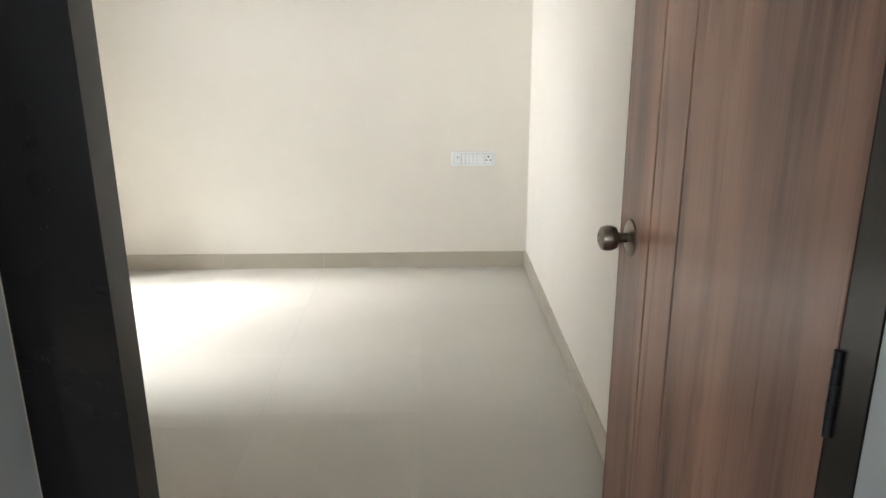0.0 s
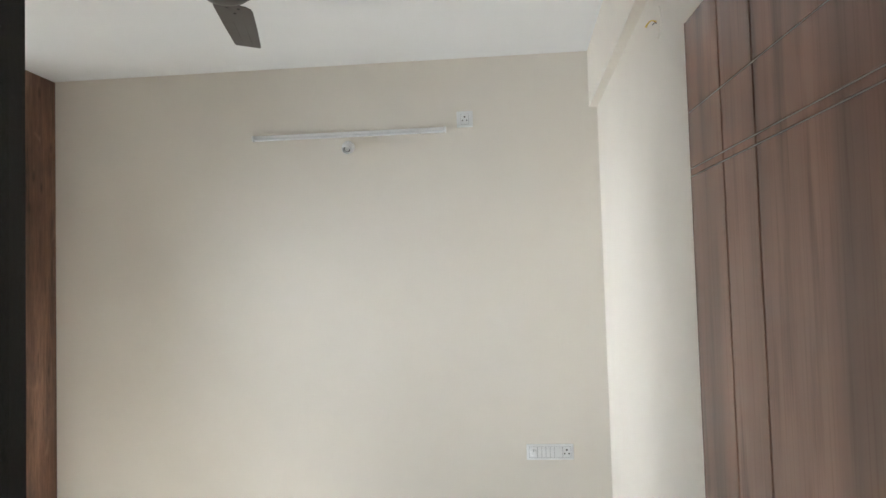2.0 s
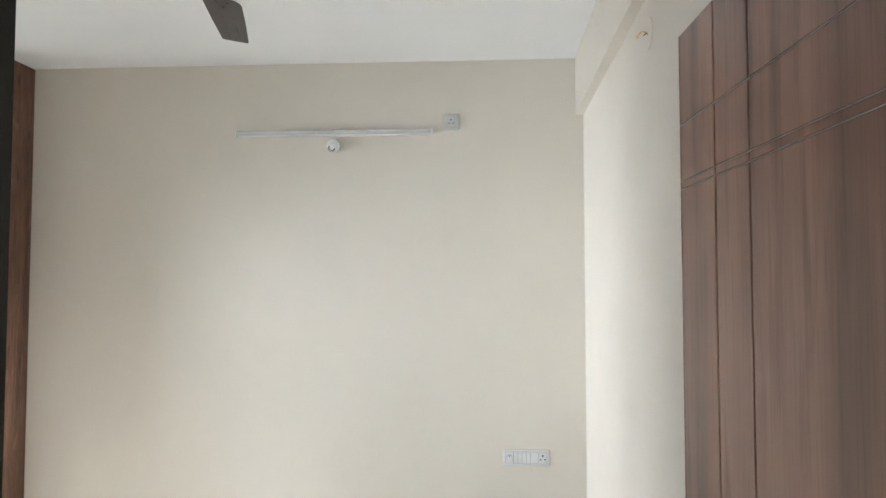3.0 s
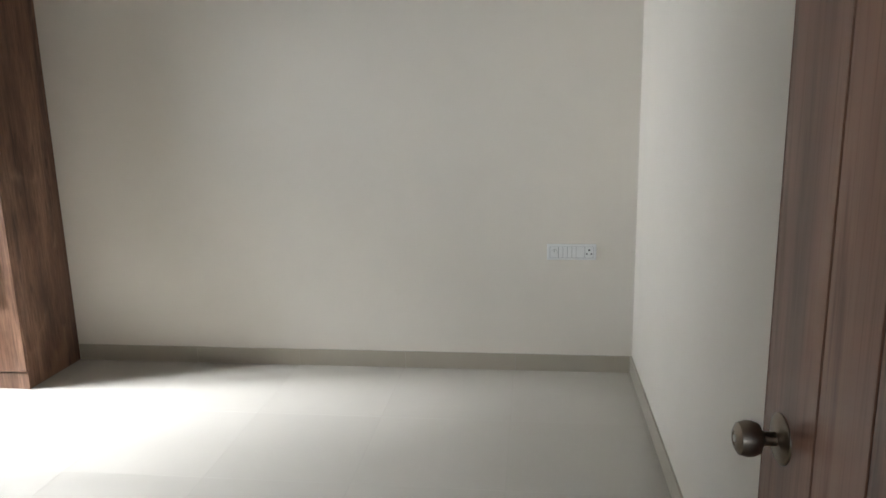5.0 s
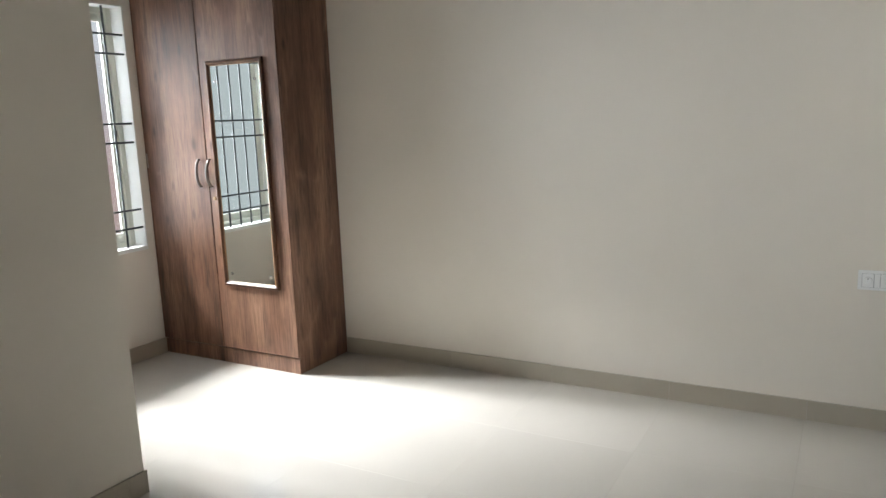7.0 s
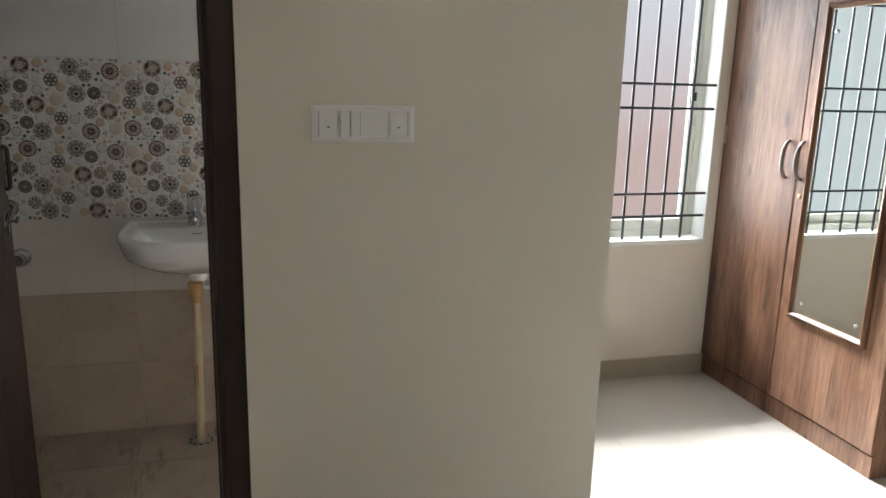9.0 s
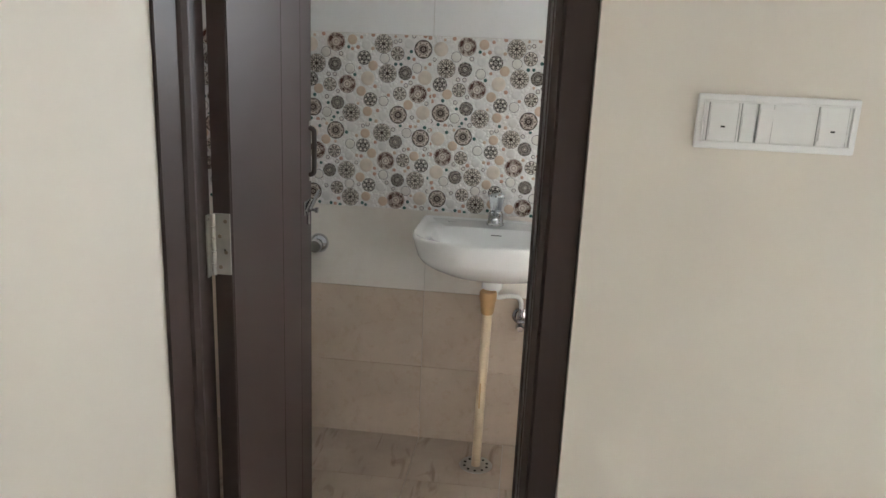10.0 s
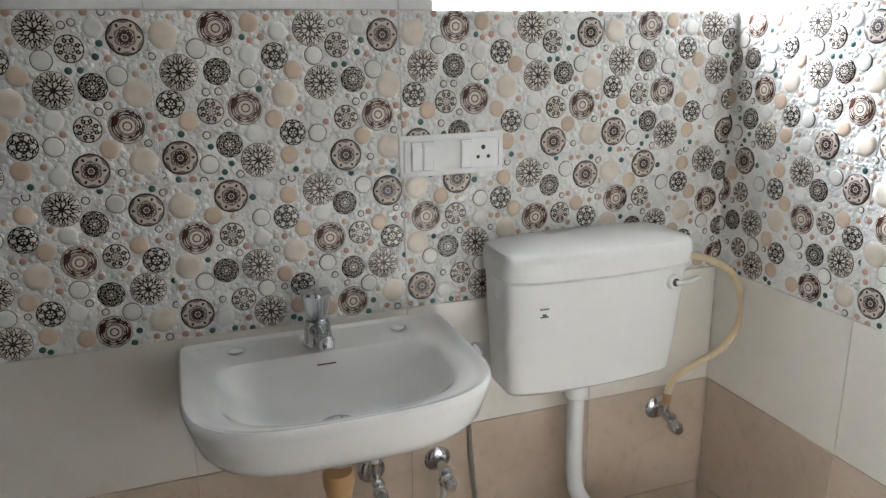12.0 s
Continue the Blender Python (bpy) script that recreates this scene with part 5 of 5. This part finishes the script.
# bathroom floor tiles
lay("floor_tile", cells([WIN, -2.78, -2.33, BATH_IN], [BATH_Y0, 0.18, 0.633, 0.96, 1.413, BATH_Y1]), Matrix.Translation((0, 0, LOW - 0.008)), BATH_FLOOR, 0.008, 0.002, bath_floor)

# wall tiles of the bathroom
H0, HP, Y0, YP = 0.250, 0.301, 0.633, 0.453
ycols = [BATH_Y0, Y0 - YP * 2, Y0 - YP, Y0, Y0 + YP, Y0 + 2 * YP, BATH_Y1 - 0.007]
m_basin = Matrix(((0, 0, 1, WIN + 0.002), (1, 0, 0, 0), (0, 1, 0, 0), (0, 0, 0, 1)))
m_side = Matrix(((1, 0, 0, 0), (0, 0, -1, BATH_Y1 - 0.002), (0, 1, 0, 0), (0, 0, 0, 1)))
xcols = [WIN + 0.007, WIN + 0.007 + 0.40, WIN + 0.007 + 0.853, BATH_IN]
for wall, m, cols in ((wall_basin, m_basin, ycols), (wall_side, m_side, xcols)):
    lay("beige_tile", cells(cols, [LOW, H0, H0 + HP]), m, TILE_BEIGE, 0.005, 0.0016, wall)
    lay("ivory_tile", cells(cols, [H0 + HP, H0 + 2 * HP]), m, TILE_WHITE, 0.005, 0.0016, wall)
    rows = [H0 + 4 * HP + HP * k for k in range(0, 5)] + [HIGH]
    top = [c for c in cells(cols, rows)]
    if wall is wall_basin:
        top = [c for c in top if c[2] <= V0 + 0.01 or c[1] >= VZ1 - 0.01]
        top = [c for c in top if not (c[0] < V1 and c[2] > V0 + 0.01 and c[1] < VZ1)] + [(Y0 + YP, H0 + 4 * HP, V0, H0 + 5 * HP), (Y0 + YP, H0 + 5 * HP, V0, VZ1)]
    lay("white_tile", top, m, TILE_TOP, 0.005, 0.0016, wall)

# relief tiles: medallions by kind, as (across, up) in a tile of unit sides
UPPER = {
    "swirl": [(0.256, 0.899), (0.344, 0.432), (0.895, 0.356)],
    "spokes": [(0.623, 0.894), (0.104, 0.651), (0.658, 0.57), (0.378, 0.11)],
    "star": [(0.926, 0.852), (0.075, 0.153), (0.746, 0.108)],
    "flower": [(0.247, 0.651), (0.793, 0.583), (0.269, 0.215)],
    "lace": [(0.475, 0.734), (0.061, 0.472), (0.527, 0.269)],
    "cross": [(0.731, 0.794), (0.208, 0.42), (0.755, 0.348)],
    "ring": [(0.177, 0.784), (0.366, 0.608), (0.633, 0.735), (0.184, 0.102), (0.63, 0.258), (0.882, 0.642)],
    "sand": [(0.382, 0.928), (0.544, 0.65), (0.119, 0.366), (0.454, 0.359), (0.506, 0.131), (0.822, 0.226)],
    "shell": [(0.06, 0.862), (0.504, 0.505), (0.945, 0.538), (0.938, 0.145)],
    "white": [(0.37, 0.744), (0.372, 0.274), (0.631, 0.083), (0.642, 0.405), (0.82, 0.904), (0.491, 0.877)]}
LOWER = {
    "star": [(0.256, 0.896), (0.926, 0.852), (0.075, 0.153)],
    "spokes": [(0.623, 0.894), (0.344, 0.432), (0.895, 0.355), (0.378, 0.11)],
    "swirl": [(0.104, 0.65), (0.657, 0.568), (0.746, 0.106)],
    "cross": [(0.247, 0.65), (0.792, 0.583), (0.269, 0.215)],
    "flower": [(0.731, 0.793), (0.208, 0.42), (0.754, 0.347)],
    "lace": [(0.475, 0.734), (0.94, 0.535), (0.526, 0.268)],
    "ring": [(0.371, 0.744), (0.817, 0.904), (0.119, 0.364), (0.64, 0.4), (0.37, 0.271), (0.823, 0.222)],
    "sand": [(0.49, 0.876), (0.177, 0.783), (0.544, 0.648), (0.455, 0.355), (0.881, 0.64), (0.504, 0.128), (0.641, 0.082)],
    "shell": [(0.061, 0.858), (0.503, 0.503), (0.06, 0.47), (0.937, 0.142)],
    "white": [(0.631, 0.738), (0.366, 0.606), (0.183, 0.103), (0.62, 0.256), (0.384, 0.935)]}
RADII = {"spokes": 0.0325, "star": 0.0315, "flower": 0.0242, "lace": 0.0248, "cross": 0.0238, "swirl": 0.032, "ring": 0.0178, "sand": 0.0172, "shell": 0.0245, "white": 0.0172}
KINDS = list(MOTIFS)


def boss(bm, uv, cx, cy, r, z, kind, depth, n):
    """A low round boss with a ring edge, and its own round coordinates."""
    prof = ((1.0, -0.0005), (0.94, depth), (0.6, depth * 1.35), (0.0, depth * 1.5)) if r > 0.01 else ((1.0, -0.0003), (0.75, depth * 0.8), (0.0, depth * 1.2))
    rings = []
    for f, h in prof:
        rings.append([bm.verts.new((cx + f * r * math.cos(2 * math.pi * i / n), cy + f * r * math.sin(2 * math.pi * i / n), z + h)) for i in range(n)] if f else [bm.verts.new((cx, cy, z + h))])
    for a, b in zip(rings, rings[1:]):
        for i in range(n):
            j = (i + 1) % n
            q = (a[i], a[j], b[j], b[i]) if len(b) > 1 else (a[i], a[j], b[0])
            f = bm.faces.new(q)
            f.material_index, f.smooth = KINDS.index(kind), True
            for lp in f.loops:
                lp[uv].uv = ((lp.vert.co.x - cx) / r, (lp.vert.co.y - cy) / r)


def relief_tile(layout, w, h, u0, u1, seed):
    """The part of a relief tile between the fractions u0 and u1 of its width, its middle at the origin."""
    rnd = random.Random(seed)
    bm = bmesh.new()
    uv = bm.loops.layers.uv.new("round")
    sx = w * (u1 - u0)
    z = 0.005
    g, c = 0.0004, 0.0007
    low = [(-sx / 2 + g, -h / 2 + g, 0), (sx / 2 - g, -h / 2 + g, 0), (sx / 2 - g, h / 2 - g, 0), (-sx / 2 + g, h / 2 - g, 0)]
    top = [(math.copysign(abs(x) - c, x), math.copysign(abs(y) - c, y), z) for x, y, _ in low]
    loft([low, top], bm, (False, True))
    placed = [(u, v, min(RADII.get(k, 0.006), w * 0.42), k) for k, pts in layout.items() for u, v in pts]
    # coloured dots and small rings first, then the fine pale pebbles that fill the ground
    area = w * h / (YP * HP)
    for count, radii, kind in ((16, (0.0072, 0.0085), "ringlet"), (13, (0.006, 0.0069), "teal"), (20, (0.0062, 0.0078), "rose"), (8, (0.0055, 0.007), "sand"), (330, (0.0024, 0.0058), "ground")):
        done = tries = 0
        while done < count * area and tries < 90 * count * area:
            tries += 1
            u, v = rnd.random(), rnd.random()
            r = radii[0] + (radii[1] - radii[0]) * rnd.random()
            if all(math.hypot((u - a) * w, (v - b) * h) > r + q + 0.001 for a, b, q, _ in placed):
                placed.append((u, v, r, kind))
                done += 1
    for u, v, r, k in placed:
        x, y = (u - u0) * w - sx / 2, (v - 0.5) * h
        if abs(x) < sx / 2 + r and abs(y) < h / 2 + r:
            boss(bm, uv, x, y, r, z, k, 0.0016 if r > 0.01 else 0.0014, 24 if r > 0.01 else 9 if r > 0.006 else 7)
    # medallions that run over the joint are cut off at it
    for co, no in (((sx / 2 - g, 0, 0), (1, 0, 0)), ((g - sx / 2, 0, 0), (-1, 0, 0)), ((0, h / 2 - g, 0), (0, 1, 0)), ((0, g - h / 2, 0), (0, -1, 0))):
        bmesh.ops.bisect_plane(bm, geom=bm.verts[:] + bm.edges[:] + bm.faces[:], dist=1e-6, plane_co=co, plane_no=no, clear_outer=True)
    me = bpy.data.meshes.new("pebble_tile")
    bm.to_mesh(me)
    bm.free()
    for k in KINDS:
        me.materials.append(MOTIFS[k])
    return me


relief = {}
for wall, m, cols, lead in ((wall_basin, m_basin, ycols, 1), (wall_side, m_side, xcols, 0)):
    for a, b in zip(cols, cols[1:]):
        for row, layout in ((2, LOWER), (3, UPPER)):
            first = a in (cols[0],)
            u0, u1 = (1 - (b - a) / YP, 1.0) if first else (0.0, min(1.0, (b - a) / YP))
            key = (row, round(u0, 3), round(u1, 3))
            if key not in relief:
                relief[key] = relief_tile(layout, YP, HP, u0, u1, row)
            ob = new("pebble_tile", relief[key])
            ob.parent = wall
            ob.matrix_basis = m @ Matrix.Translation(((a + b) / 2, H0 + HP * (row + 0.5), 0))
# tiled return of the door wall inside the bathroom
wall_return = structure("wall_tiled_return", boxes(((BATH_IN, 1.026, LOW), (BATH_IN + 0.053, 1.0665, 2.1))), PALE_GROUT, "narrow tiled return beside the bathroom door", "wall")
m_return = Matrix(((1, 0, 0, 0), (0, 0, -1, 1.026), (0, 1, 0, 0), (0, 0, 0, 1)))
EDGE = {"star": [(0.5, 0.72)], "flower": [(0.45, 0.12)], "ring": [(0.4, 0.40)], "sand": [(0.6, 0.53)], "rose": [(0.75, 0.3)], "teal": [(0.3, 0.93)]}
edge_tile = relief_tile(EDGE, 0.053, HP, 0.0, 1.0, 7)
for row in range(6):
    ob = new("pebble_tile", edge_tile)
    ob.parent = wall_return
    ob.matrix_basis = m_return @ Matrix.Translation((BATH_IN + 0.0265, H0 + HP * (row + 0.5), 0))
